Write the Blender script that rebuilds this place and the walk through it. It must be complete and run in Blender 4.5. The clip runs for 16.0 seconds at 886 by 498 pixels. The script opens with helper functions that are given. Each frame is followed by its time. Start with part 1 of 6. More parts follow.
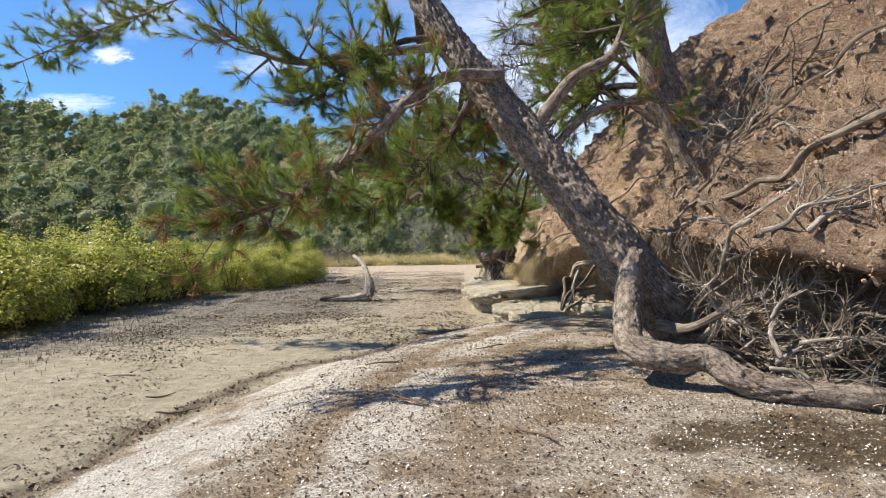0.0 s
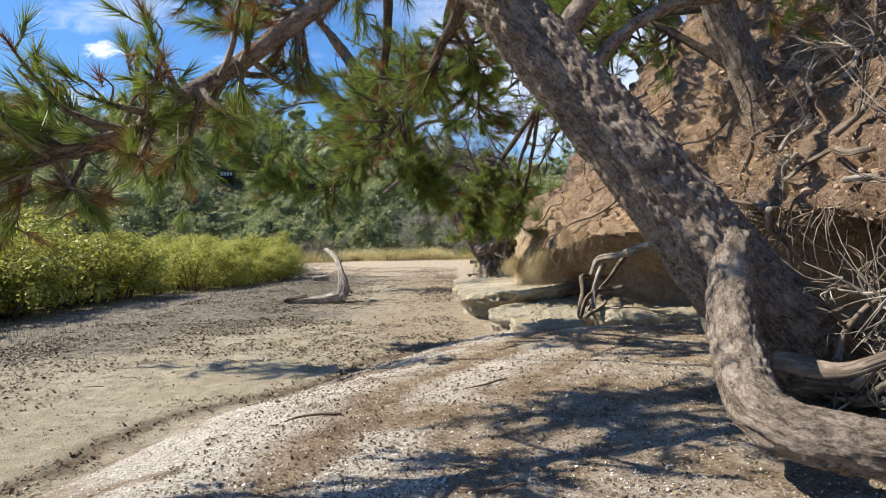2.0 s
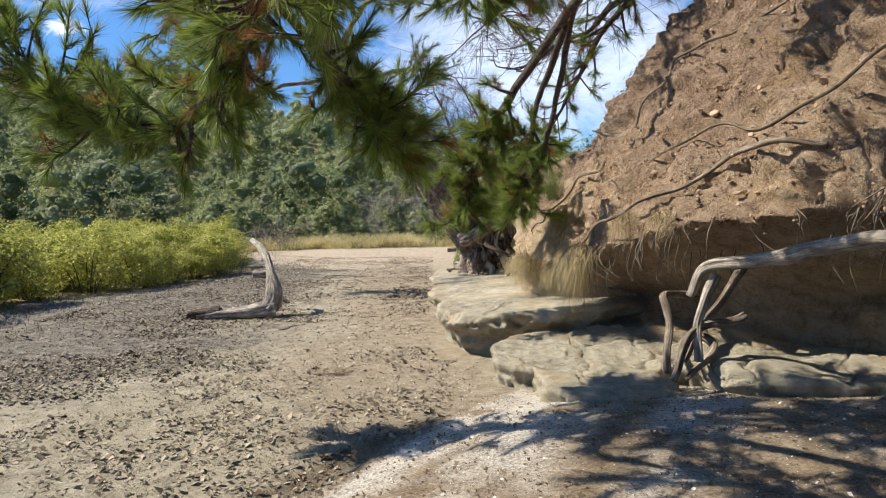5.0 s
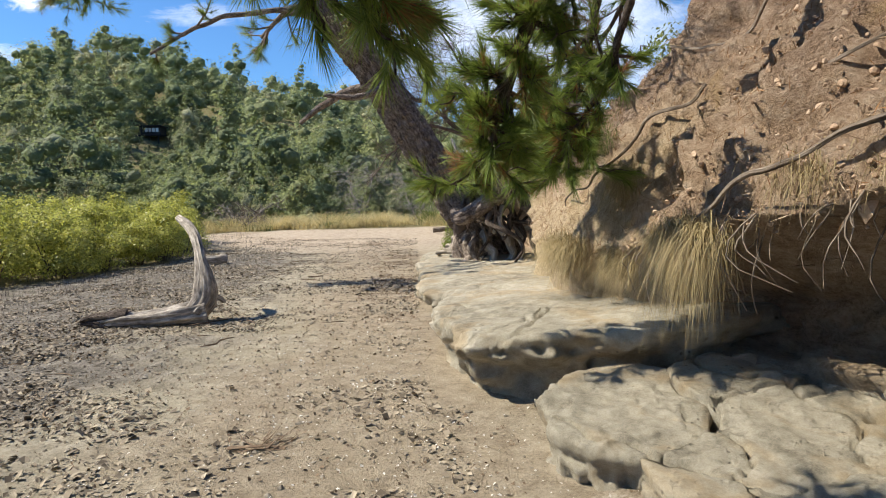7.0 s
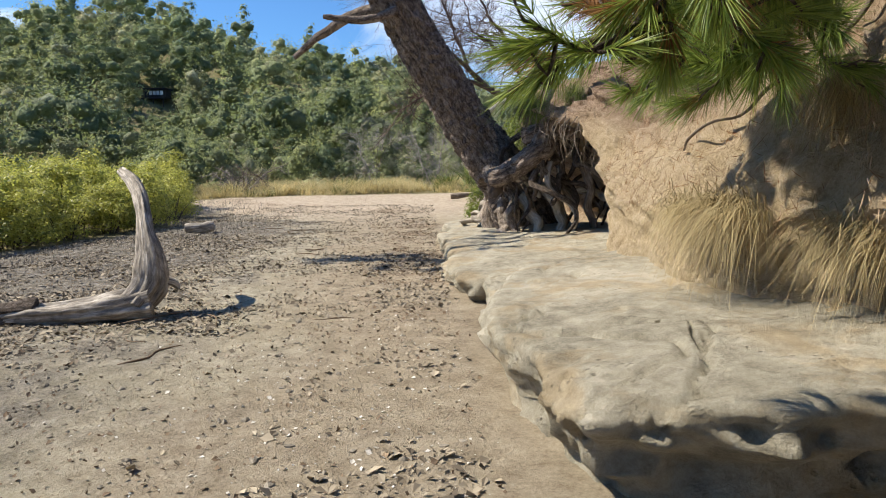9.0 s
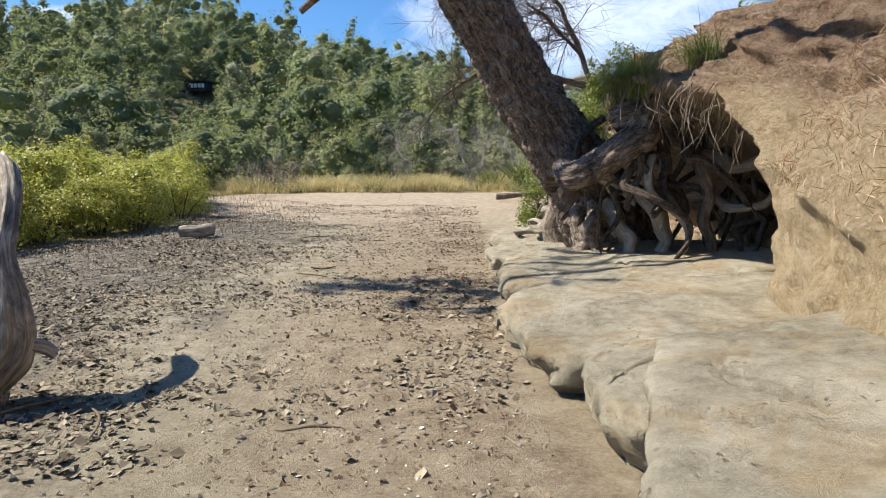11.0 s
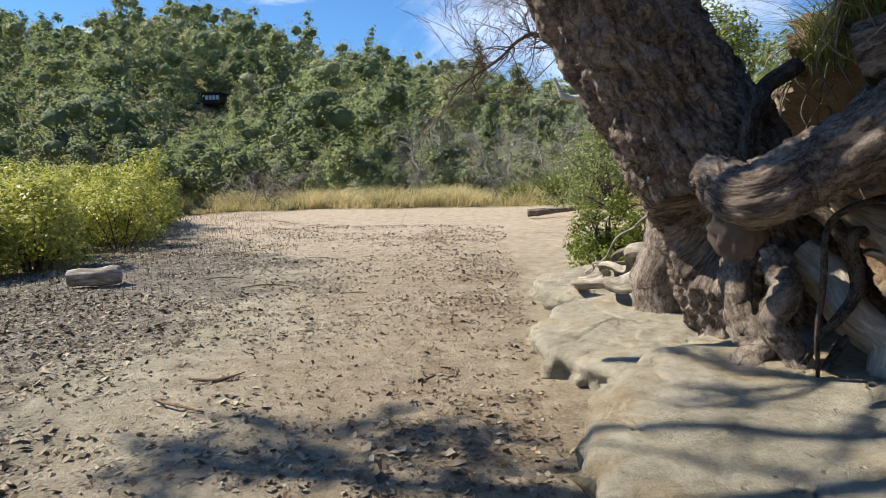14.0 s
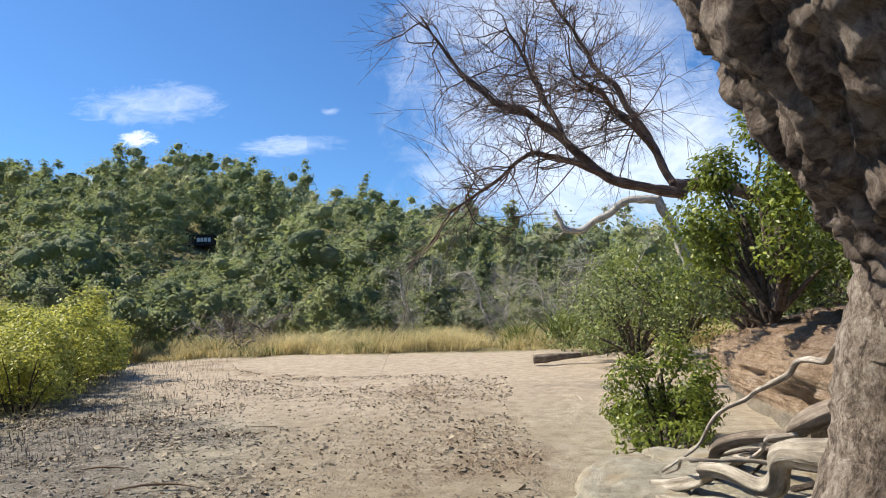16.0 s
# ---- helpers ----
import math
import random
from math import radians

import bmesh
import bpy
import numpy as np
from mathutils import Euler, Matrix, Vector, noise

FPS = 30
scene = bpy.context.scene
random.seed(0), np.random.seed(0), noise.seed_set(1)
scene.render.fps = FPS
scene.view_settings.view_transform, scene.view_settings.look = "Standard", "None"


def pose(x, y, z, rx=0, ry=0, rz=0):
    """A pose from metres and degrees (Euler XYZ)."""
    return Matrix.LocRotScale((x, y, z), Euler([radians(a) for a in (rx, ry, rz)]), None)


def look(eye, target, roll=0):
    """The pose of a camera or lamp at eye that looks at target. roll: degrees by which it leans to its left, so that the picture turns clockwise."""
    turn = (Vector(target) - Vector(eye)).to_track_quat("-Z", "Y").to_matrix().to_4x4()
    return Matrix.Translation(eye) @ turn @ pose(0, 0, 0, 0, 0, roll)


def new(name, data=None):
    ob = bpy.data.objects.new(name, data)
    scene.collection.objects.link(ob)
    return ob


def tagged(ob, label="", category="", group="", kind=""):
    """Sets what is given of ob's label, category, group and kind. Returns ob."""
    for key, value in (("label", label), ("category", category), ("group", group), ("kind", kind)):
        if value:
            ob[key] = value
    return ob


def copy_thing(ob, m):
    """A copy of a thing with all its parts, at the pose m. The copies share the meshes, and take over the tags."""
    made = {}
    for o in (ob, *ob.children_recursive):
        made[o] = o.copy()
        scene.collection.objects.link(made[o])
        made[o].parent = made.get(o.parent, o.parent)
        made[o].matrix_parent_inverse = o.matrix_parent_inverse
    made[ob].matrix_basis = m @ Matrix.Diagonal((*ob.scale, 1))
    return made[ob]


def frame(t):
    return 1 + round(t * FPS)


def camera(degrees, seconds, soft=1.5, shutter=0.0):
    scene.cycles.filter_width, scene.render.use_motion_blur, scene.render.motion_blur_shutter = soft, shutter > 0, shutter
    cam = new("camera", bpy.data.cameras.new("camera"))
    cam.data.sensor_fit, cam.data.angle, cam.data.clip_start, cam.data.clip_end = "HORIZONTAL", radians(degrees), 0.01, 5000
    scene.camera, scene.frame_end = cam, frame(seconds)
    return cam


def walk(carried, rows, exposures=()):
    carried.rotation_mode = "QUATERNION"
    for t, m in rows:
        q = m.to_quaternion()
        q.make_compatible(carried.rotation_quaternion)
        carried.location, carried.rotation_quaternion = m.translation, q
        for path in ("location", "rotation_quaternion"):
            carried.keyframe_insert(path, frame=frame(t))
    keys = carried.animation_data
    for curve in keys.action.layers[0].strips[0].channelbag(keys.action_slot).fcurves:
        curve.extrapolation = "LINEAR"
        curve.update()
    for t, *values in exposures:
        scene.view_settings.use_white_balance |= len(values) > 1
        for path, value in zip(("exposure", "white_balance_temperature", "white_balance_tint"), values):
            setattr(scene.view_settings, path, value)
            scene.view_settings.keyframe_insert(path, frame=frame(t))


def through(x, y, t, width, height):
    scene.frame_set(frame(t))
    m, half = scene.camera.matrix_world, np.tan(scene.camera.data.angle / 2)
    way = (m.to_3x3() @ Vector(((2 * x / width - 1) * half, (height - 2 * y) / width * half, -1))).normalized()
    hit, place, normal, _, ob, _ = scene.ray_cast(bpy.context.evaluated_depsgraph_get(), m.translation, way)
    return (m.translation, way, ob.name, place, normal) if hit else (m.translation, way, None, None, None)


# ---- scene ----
cam = camera(71.0, 16.0, 1.0)
PATH = [
    (0, (0.419, 2.382, 1.955), (0.351, 4.381, 1.927), -0.9),
    (0.5, (0.369, 3.142, 1.925), (0.286, 5.14, 1.895), -1.0),
    (1, (0.463, 3.864, 1.909), (0.375, 5.861, 1.875), -1.0),
    (1.5, (0.469, 4.723, 1.885), (0.404, 6.722, 1.849), -0.9),
    (2, (0.53, 5.531, 1.81), (0.478, 7.53, 1.767), -1.0),
    (2.5, (0.498, 6.389, 1.819), (0.496, 8.389, 1.772), -0.8),
    (3, (0.502, 7.135, 1.811), (0.504, 9.134, 1.747), -0.7),
    (3.5, (0.525, 7.887, 1.868), (0.53, 9.886, 1.787), -0.4),
    (4, (0.478, 8.702, 1.91), (0.493, 10.7, 1.82), -0.5),
    (4.2, (0.523, 9.062, 1.908), (0.54, 11.06, 1.82), -0.7),
    (6.3, (0.256, 12.712, 1.703), (0.296, 14.708, 1.584), -1.4),
    (6.5, (0.272, 13.003, 1.691), (0.311, 15.0, 1.573), -1.3),
    (7, (0.297, 13.765, 1.671), (0.388, 15.756, 1.509), -1.3),
    (7.5, (0.306, 14.348, 1.61), (0.388, 16.34, 1.452), -1.2),
    (8, (0.253, 14.844, 1.551), (0.336, 16.834, 1.372), -0.7),
    (8.5, (0.171, 15.594, 1.482), (0.281, 17.577, 1.242), -0.9),
    (9, (0.088, 16.406, 1.443), (0.143, 18.388, 1.182), -1.0),
    (9.5, (0.064, 17.181, 1.397), (0.07, 19.163, 1.125), -1.5),
    (9.7, (0.044, 17.449, 1.399), (0.03, 19.429, 1.117), -0.6),
    (11.8, (-0.016, 20.375, 1.382), (-0.126, 22.358, 1.145), -1.0),
    (12, (-0.035, 20.657, 1.378), (-0.158, 22.64, 1.15), -1.2),
    (12.5, (-0.097, 21.333, 1.379), (-0.244, 23.315, 1.155), -1.1),
    (13, (-0.05, 22.0, 1.392), (-0.221, 23.98, 1.165), -1.4),
    (13.5, (-0.066, 22.701, 1.367), (-0.222, 24.682, 1.142), -1.1),
    (14, (-0.009, 23.383, 1.382), (-0.155, 25.364, 1.148), -1.0),
    (14.5, (-0.058, 24.044, 1.403), (-0.204, 26.026, 1.176), -1.3),
    (15, (-0.064, 24.667, 1.412), (-0.214, 26.661, 1.438), -1.0),
    (15.5, (-0.097, 25.318, 1.383), (-0.229, 27.304, 1.578), -1.2),
    (16, (-0.127, 25.897, 1.355), (-0.243, 27.882, 1.573), -1.3),
]
walk(cam, [(t, look(eye, target, roll)) for t, eye, target, roll in PATH])


# ---- world, sun, exposure ----
SUN_TO = Vector((-1.0, 0.08, 1.12)).normalized()
world = bpy.data.worlds.new("world")
scene.world = world
world.use_nodes = True
wn = world.node_tree
sky = wn.nodes.new("ShaderNodeTexSky")
sky.sky_type = "NISHITA"
sky.sun_disc = False
sky.sun_elevation = math.asin(SUN_TO.z)
sky.sun_rotation = math.atan2(SUN_TO.x, SUN_TO.y)
sky.dust_density = 0.2
sky.ozone_density = 5.0
wn.nodes["Background"].inputs[1].default_value = 0.105
tint = wn.nodes.new("ShaderNodeMix")
tint.data_type, tint.blend_type = "RGBA", "MULTIPLY"
tint.inputs[0].default_value, tint.inputs[7].default_value = 1.0, (0.52, 0.77, 0.98, 1)
wn.links.new(sky.outputs[0], tint.inputs[6])
wn.links.new(tint.outputs[2], wn.nodes["Background"].inputs[0])
scene.view_settings.exposure = 0.69
sun_data = bpy.data.lights.new("sun", "SUN")
sun_data.energy, sun_data.angle, sun_data.color = 5.0, radians(0.55), (1.0, 0.92, 0.77)
sun = new("sun", sun_data)
sun.rotation_mode = "QUATERNION"
sun.rotation_quaternion = SUN_TO.to_track_quat("Z", "Y")
sun.location = (-40, 10, 60)

# ---- noise on arrays ----
rng = np.random.default_rng(7)


def lattice(i, j, k, seed=0):
    n = (i * 374761393 + j * 668265263 + k * 2147483647 + seed * 974711) & 0xFFFFFFFF
    n = ((n ^ (n >> 13)) * 1274126177) & 0xFFFFFFFF
    n = ((n ^ (n >> 16)) * 2246822519) & 0xFFFFFFFF
    return ((n ^ (n >> 15)) & 0xFFFFFF) / 0xFFFFFF


def vnoise(p, seed=0):
    """Value noise from -1 to 1 at the rows of p."""
    p = np.asarray(p, float)
    c = np.floor(p).astype(np.int64)
    f = p - c
    f = f * f * (3 - 2 * f)
    total = 0
    for a in (0, 1):
        for b in (0, 1):
            for d in (0, 1):
                w = (f[:, 0] if a else 1 - f[:, 0]) * (f[:, 1] if b else 1 - f[:, 1]) * (f[:, 2] if d else 1 - f[:, 2])
                total = total + w * lattice(c[:, 0] + a, c[:, 1] + b, c[:, 2] + d, seed)
    return total * 2 - 1


def fbm(p, octaves=4, seed=0):
    p = np.asarray(p, float)
    total, gain = 0, 1.0
    for o in range(octaves):
        total = total + gain * vnoise(p * 2**o + 17.3 * o, seed + o)
        gain *= 0.5
    return total


def cells(p, seed=0):
    """The distances to the nearest and second nearest of scattered points, one in each unit cell."""
    p = np.asarray(p, float)
    c = np.floor(p).astype(np.int64)
    f1, f2 = np.full(len(p), 9.0), np.full(len(p), 9.0)
    for a in (-1, 0, 1):
        for b in (-1, 0, 1):
            for d in (-1, 0, 1):
                i, j, k = c[:, 0] + a, c[:, 1] + b, c[:, 2] + d
                q = np.stack([i + lattice(i, j, k, seed), j + lattice(i, j, k, seed + 1), k + lattice(i, j, k, seed + 2)], 1)
                r = np.linalg.norm(q - p, axis=1)
                f2 = np.minimum(f2, np.maximum(r, f1))
                f1 = np.minimum(f1, r)
    return f1, f2


def smooth(a, b, x):
    t = np.clip((np.asarray(x, float) - a) / (b - a), 0, 1)
    return t * t * (3 - 2 * t)


# ---- meshes ----
class Geo:
    """Vertices and faces gathered before they become one mesh."""

    def __init__(self):
        self.v, self.f, self.grain, self.n, self.wood = [], [], [], 0, False

    def add(self, v, *faces, grain=None):
        v = np.asarray(v, float).reshape(-1, 3)
        self.v.append(v)
        self.grain.append(v if grain is None else grain)
        self.wood = self.wood or grain is not None
        for f in faces:
            self.f.append(np.asarray(f, np.int64) + self.n)
        self.n += len(v)
        return self

    def mesh(self, name, material, base=(0, 0, 0), shade=True, attributes=None):
        v = np.concatenate(self.v) - np.array(base)
        me = bpy.data.meshes.new(name)
        loops = np.concatenate([f.ravel() for f in self.f])
        sizes = np.concatenate([np.full(len(f), f.shape[1]) for f in self.f])
        me.vertices.add(len(v))
        me.vertices.foreach_set("co", v.astype(np.float32).ravel())
        me.loops.add(len(loops))
        me.loops.foreach_set("vertex_index", loops.astype(np.int32))
        me.polygons.add(len(sizes))
        me.polygons.foreach_set("loop_start", np.r_[0, np.cumsum(sizes)[:-1]].astype(np.int32))
        me.update(calc_edges=True)
        me.polygons.foreach_set("use_smooth", np.full(len(sizes), shade))
        for key, values in (attributes or {}).items():
            me.attributes.new(key, "FLOAT", "POINT").data.foreach_set("value", np.asarray(values, np.float32))
        if self.wood:
            me.attributes.new("grain", "FLOAT_VECTOR", "POINT").data.foreach_set("vector", np.concatenate(self.grain).astype(np.float32).ravel())
        me.materials.append(material)
        return me


def thing(name, base, label, category, group="", kind=""):
    ob = new(name)
    ob.empty_display_size = 0.2
    ob.location = base
    return tagged(ob, label, category, group, kind)


def part(name, geo, material, parent, label="", shade=True):
    """One mesh object, in world coordinates so far, under a thing."""
    base = np.array(parent.location)
    if parent.parent:
        base = base + np.array(parent.parent.location)
    ob = new(name, geo.mesh(name, material, base, shade))
    ob.parent = parent
    if label:
        ob["label"] = label
    return ob


def single(name, geo, material, label="", category="", kind="", group="", shade=True, attributes=None, base=(0, 0, 0)):
    ob = new(name, geo.mesh(name, material, base, shade, attributes))
    ob.location = base
    return tagged(ob, label, category, group, kind)


def curve_points(points, n):
    """A smooth curve through control rows, at n even steps; every column is carried along."""
    p = np.asarray(points, float)
    if len(p) == 2:
        return p[0] + np.linspace(0, 1, n)[:, None] * (p[1] - p[0])
    q = np.vstack([2 * p[0] - p[1], p, 2 * p[-1] - p[-2]])
    t = np.linspace(0, len(p) - 1 - 1e-9, n)
    i = t.astype(int)
    u = (t - i)[:, None]
    a, b, c, d = q[i], q[i + 1], q[i + 2], q[i + 3]
    return 0.5 * (2 * b + (c - a) * u + (2 * a - 5 * b + 4 * c - d) * u**2 + (3 * b - a - 3 * c + d) * u**3)


def tube(geo, points, sides=10, rings=24, relief=None, wobble=0.0, seed=0, caps=True):
    """A limb along control rows of x, y, z, radius. relief(around, along, place) pushes its skin outwards, in metres."""
    row = curve_points(points, rings)
    c, r = row[:, :3], np.maximum(row[:, 3], 0.0015)
    if wobble:
        c = c + wobble * np.stack([fbm(c * 1.7 + 9.1 * k, 2, seed + k) for k in range(3)], 1) * np.sin(np.linspace(0, math.pi, rings))[:, None]
    t = np.gradient(c, axis=0)
    t /= np.linalg.norm(t, axis=1)[:, None] + 1e-12
    side = np.cross(t[0], (0.3, 0.2, 1) if abs(t[0][2]) < 0.9 else (1, 0.2, 0))
    us = []
    for k in range(rings):
        side = side - t[k] * (side @ t[k])
        side = side / (np.linalg.norm(side) + 1e-12)
        us.append(side)
    us = np.array(us)
    ws = np.cross(t, us)
    ang = np.linspace(0, 2 * math.pi, sides, endpoint=False)
    along = np.r_[0, np.cumsum(np.linalg.norm(np.diff(c, axis=0), axis=1))]
    radial = us[:, None] * np.cos(ang)[None, :, None] + ws[:, None] * np.sin(ang)[None, :, None]
    v = c[:, None] + radial * r[:, None, None]
    if relief is not None:
        d = relief(np.tile(ang, rings), np.repeat(along, sides), v.reshape(-1, 3), np.repeat(r, sides))
        v = v + radial * d.reshape(rings, sides, 1)
    i, j = np.meshgrid(np.arange(rings - 1), np.arange(sides), indexing="ij")
    k = (j + 1) % sides
    quads = np.stack([i * sides + j, i * sides + k, (i + 1) * sides + k, (i + 1) * sides + j], -1).reshape(-1, 4)
    v = v.reshape(-1, 3)
    rr = np.repeat(np.maximum(r, r.max() * 0.6), sides)
    grain = np.stack([np.cos(np.tile(ang, rings)) * rr, np.sin(np.tile(ang, rings)) * rr, np.repeat(along, sides)], 1) + c[0]
    if caps:
        m = len(v)
        grain = np.vstack([grain, grain[:1], grain[-1:]])
        v = np.vstack([v, c[:1] - t[:1] * r[0] * 0.15, c[-1:] + t[-1:] * r[-1] * 0.3])
        j = np.arange(sides)
        k = (j + 1) % sides
        last = (rings - 1) * sides
        geo.add(v, quads, np.stack([np.full(sides, m), k, j], 1), np.stack([np.full(sides, m + 1), last + j, last + k], 1), grain=grain)
    else:
        geo.add(v, quads, grain=grain)
    return row


def bark_relief(depth, size, seed=0):
    """Rough ridges of bark along the limb, broken into flakes, with furrows between."""

    def relief(ang, along, place, r):
        p = np.stack([np.cos(ang) * r / size, np.sin(ang) * r / size, along / size], 1)
        p = p + 0.7 * np.stack([fbm(p * (0.6, 0.6, 0.3) + 5 * k, 4, seed + k) for k in range(3)], 1)
        deep = smooth(0.0, 0.24, np.abs(fbm(p * (0.5, 0.5, 0.1) + 11, 3, seed + 9)))
        thin = smooth(0.0, 0.2, np.abs(fbm(p * (1.1, 1.1, 0.34) + 17, 3, seed + 2)))
        flake = fbm(p * (1.9, 1.9, 1.1), 5, seed + 6)
        return depth * (0.6 * deep + 0.35 * thin - 0.55 + 0.5 * flake) + 0.05 * r * fbm(place * 1.6, 3, seed + 4)

    return relief


def wood_relief(depth, seed=0):
    """Weathered wood: grooves that run along."""

    def relief(ang, along, place, r):
        p = np.stack([np.cos(ang) * 3.2, np.sin(ang) * 3.2, along * 1.1], 1)
        return depth * fbm(p, 3, seed) + 0.16 * r * fbm(place * 4, 2, seed + 3)

    return relief


def leaves(geo, centre, size, normal_up=0.3, narrow=0.5, out=None, loose=0.5):
    """One folded four-cornered leaf at each centre; out: the way that each one faces, more or less."""
    n = len(centre)
    if out is None:
        d = rng.normal(size=(n, 3))
        d[:, 2] = d[:, 2] * 0.6 + normal_up
        e = np.cross(d, rng.normal(size=(n, 3)))
    else:
        face = out / (np.linalg.norm(out, axis=1)[:, None] + 1e-9) + rng.normal(size=(n, 3)) * loose + (0, 0, normal_up)
        d = np.cross(face, rng.normal(size=(n, 3)))
        e = np.cross(face, d)
    d /= np.linalg.norm(d, axis=1)[:, None] + 1e-9
    e /= np.linalg.norm(e, axis=1)[:, None] + 1e-9
    w = np.cross(d, e)
    s = (np.ones(n) * size * rng.uniform(0.7, 1.3, n))[:, None]
    v = np.stack([centre - d * s * 0.5, centre + e * s * narrow * 0.5 + w * s * 0.1, centre + d * s * 0.5, centre - e * s * narrow * 0.5 + w * s * 0.1], 1)
    q = np.arange(n * 4).reshape(n, 4)
    geo.add(v.reshape(-1, 3), q)


def needles(geo, where, way, count=34, length=0.15, width=0.0055, spread=0.8):
    """Pine tufts: count long needles fan out round the way of each twig end."""
    n = len(where)
    d = np.repeat(way / (np.linalg.norm(way, axis=1)[:, None] + 1e-9), count, 0)
    back = rng.uniform(0, 1, n * count)
    start = np.repeat(where, count, 0) - d * (back * 0.10)[:, None]
    out = rng.normal(size=(n * count, 3))
    out -= d * (out * d).sum(1)[:, None]
    out /= np.linalg.norm(out, axis=1)[:, None] + 1e-9
    a = spread * (0.25 + 0.75 * back) * rng.uniform(0.6, 1.25, n * count)
    g = d * np.cos(a)[:, None] + out * np.sin(a)[:, None]
    g[:, 2] -= 0.10
    w = np.cross(g, rng.normal(size=g.shape))
    w /= np.linalg.norm(w, axis=1)[:, None] + 1e-9
    ln = (length * rng.uniform(0.75, 1.2, n * count))[:, None]
    v = np.stack([start - w * width / 2, start + w * width / 2, start + g * ln], 1)
    geo.add(v.reshape(-1, 3), np.arange(n * count * 3).reshape(-1, 3))


def blades(geo, root, lean, length, width=0.008, steps=3, droop=0.6):
    """Grass blades from rows of roots, bent over along lean."""
    n = len(root)
    side = np.cross(lean, (0, 0, 1.0)) + rng.normal(size=(n, 3)) * 0.2
    side /= np.linalg.norm(side, axis=1)[:, None] + 1e-9
    bend = droop * rng.uniform(0.65, 1.35, n)
    rows = []
    for k in range(steps + 1):
        u = k / steps
        mid = root + lean * (length * u**1.3)[:, None] + np.array([0, 0, 1.0]) * (length * (u - bend * u * u))[:, None]
        w = (width * (1 - 0.92 * u)) * np.ones((n, 1)) * 0.5
        rows += [mid - side * w, mid + side * w]
    v = np.stack(rows, 1)
    m = v.shape[1]
    q = np.concatenate([np.arange(n)[:, None] * m + np.array([2 * k, 2 * k + 1, 2 * k + 3, 2 * k + 2]) for k in range(steps)])
    geo.add(v.reshape(-1, 3), q)


def ball(sub=2):
    bm = bmesh.new()
    bmesh.ops.create_icosphere(bm, subdivisions=sub, radius=1)
    v = np.array([x.co[:] for x in bm.verts])
    f = np.array([[x.index for x in face.verts] for face in bm.faces])
    bm.free()
    return v, f


BALL1, BALL3 = ball(1), ball(4)


# ---- materials ----
def nodes_of(name, rough=0.9, specular=0.3):
    m = bpy.data.materials.new(name)
    m.use_nodes = True
    nt = m.node_tree
    b = nt.nodes["Principled BSDF"]
    b.inputs["Roughness"].default_value = rough
    b.inputs["Specular IOR Level"].default_value = specular
    co = nt.nodes.new("ShaderNodeTexCoord")
    return m, nt, b, co.outputs["Object"]


def noise_node(nt, vector, scale, detail=6, rough=0.6, distort=0.0):
    n = nt.nodes.new("ShaderNodeTexNoise")
    n.inputs["Scale"].default_value, n.inputs["Detail"].default_value = scale, detail
    n.inputs["Roughness"].default_value, n.inputs["Distortion"].default_value = rough, distort
    nt.links.new(vector, n.inputs["Vector"])
    return n.outputs["Fac"]


def ramp(nt, factor, stops):
    n = nt.nodes.new("ShaderNodeValToRGB")
    e = n.color_ramp.elements
    while len(e) < len(stops):
        e.new(0.5)
    for el, (at, c) in zip(e, stops):
        el.position, el.color = at, (*c, 1)
    nt.links.new(factor, n.inputs[0])
    return n.outputs[0]


def mix(nt, factor, a, b, kind="MIX"):
    n = nt.nodes.new("ShaderNodeMix")
    n.data_type, n.blend_type = "RGBA", kind
    for sock, value in ((n.inputs[0], factor), (n.inputs[6], a), (n.inputs[7], b)):
        if isinstance(value, bpy.types.NodeSocket):
            nt.links.new(value, sock)
        elif isinstance(value, tuple):
            sock.default_value = (*value, 1)
        else:
            sock.default_value = value
    return n.outputs[2]


def maths(nt, op, a, b=0.0):
    n = nt.nodes.new("ShaderNodeMath")
    n.operation = op
    n.use_clamp = op in ("MULTIPLY_ADD",)
    for sock, value in zip(n.inputs, (a, b)):
        if isinstance(value, bpy.types.NodeSocket):
            nt.links.new(value, sock)
        else:
            sock.default_value = value
    return n.outputs[0]


def bump(nt, b, height, strength, distance):
    n = nt.nodes.new("ShaderNodeBump")
    n.inputs["Strength"].default_value, n.inputs["Distance"].default_value = strength, distance
    nt.links.new(height, n.inputs["Height"])
    nt.links.new(n.outputs[0], b.inputs["Normal"])


def stretched(nt, vector, scale):
    n = nt.nodes.new("ShaderNodeMapping")
    n.inputs["Scale"].default_value = scale
    nt.links.new(vector, n.inputs["Vector"])
    return n.outputs[0]


def attribute(nt, name):
    n = nt.nodes.new("ShaderNodeAttribute")
    n.attribute_name = name
    return n.outputs["Fac"]


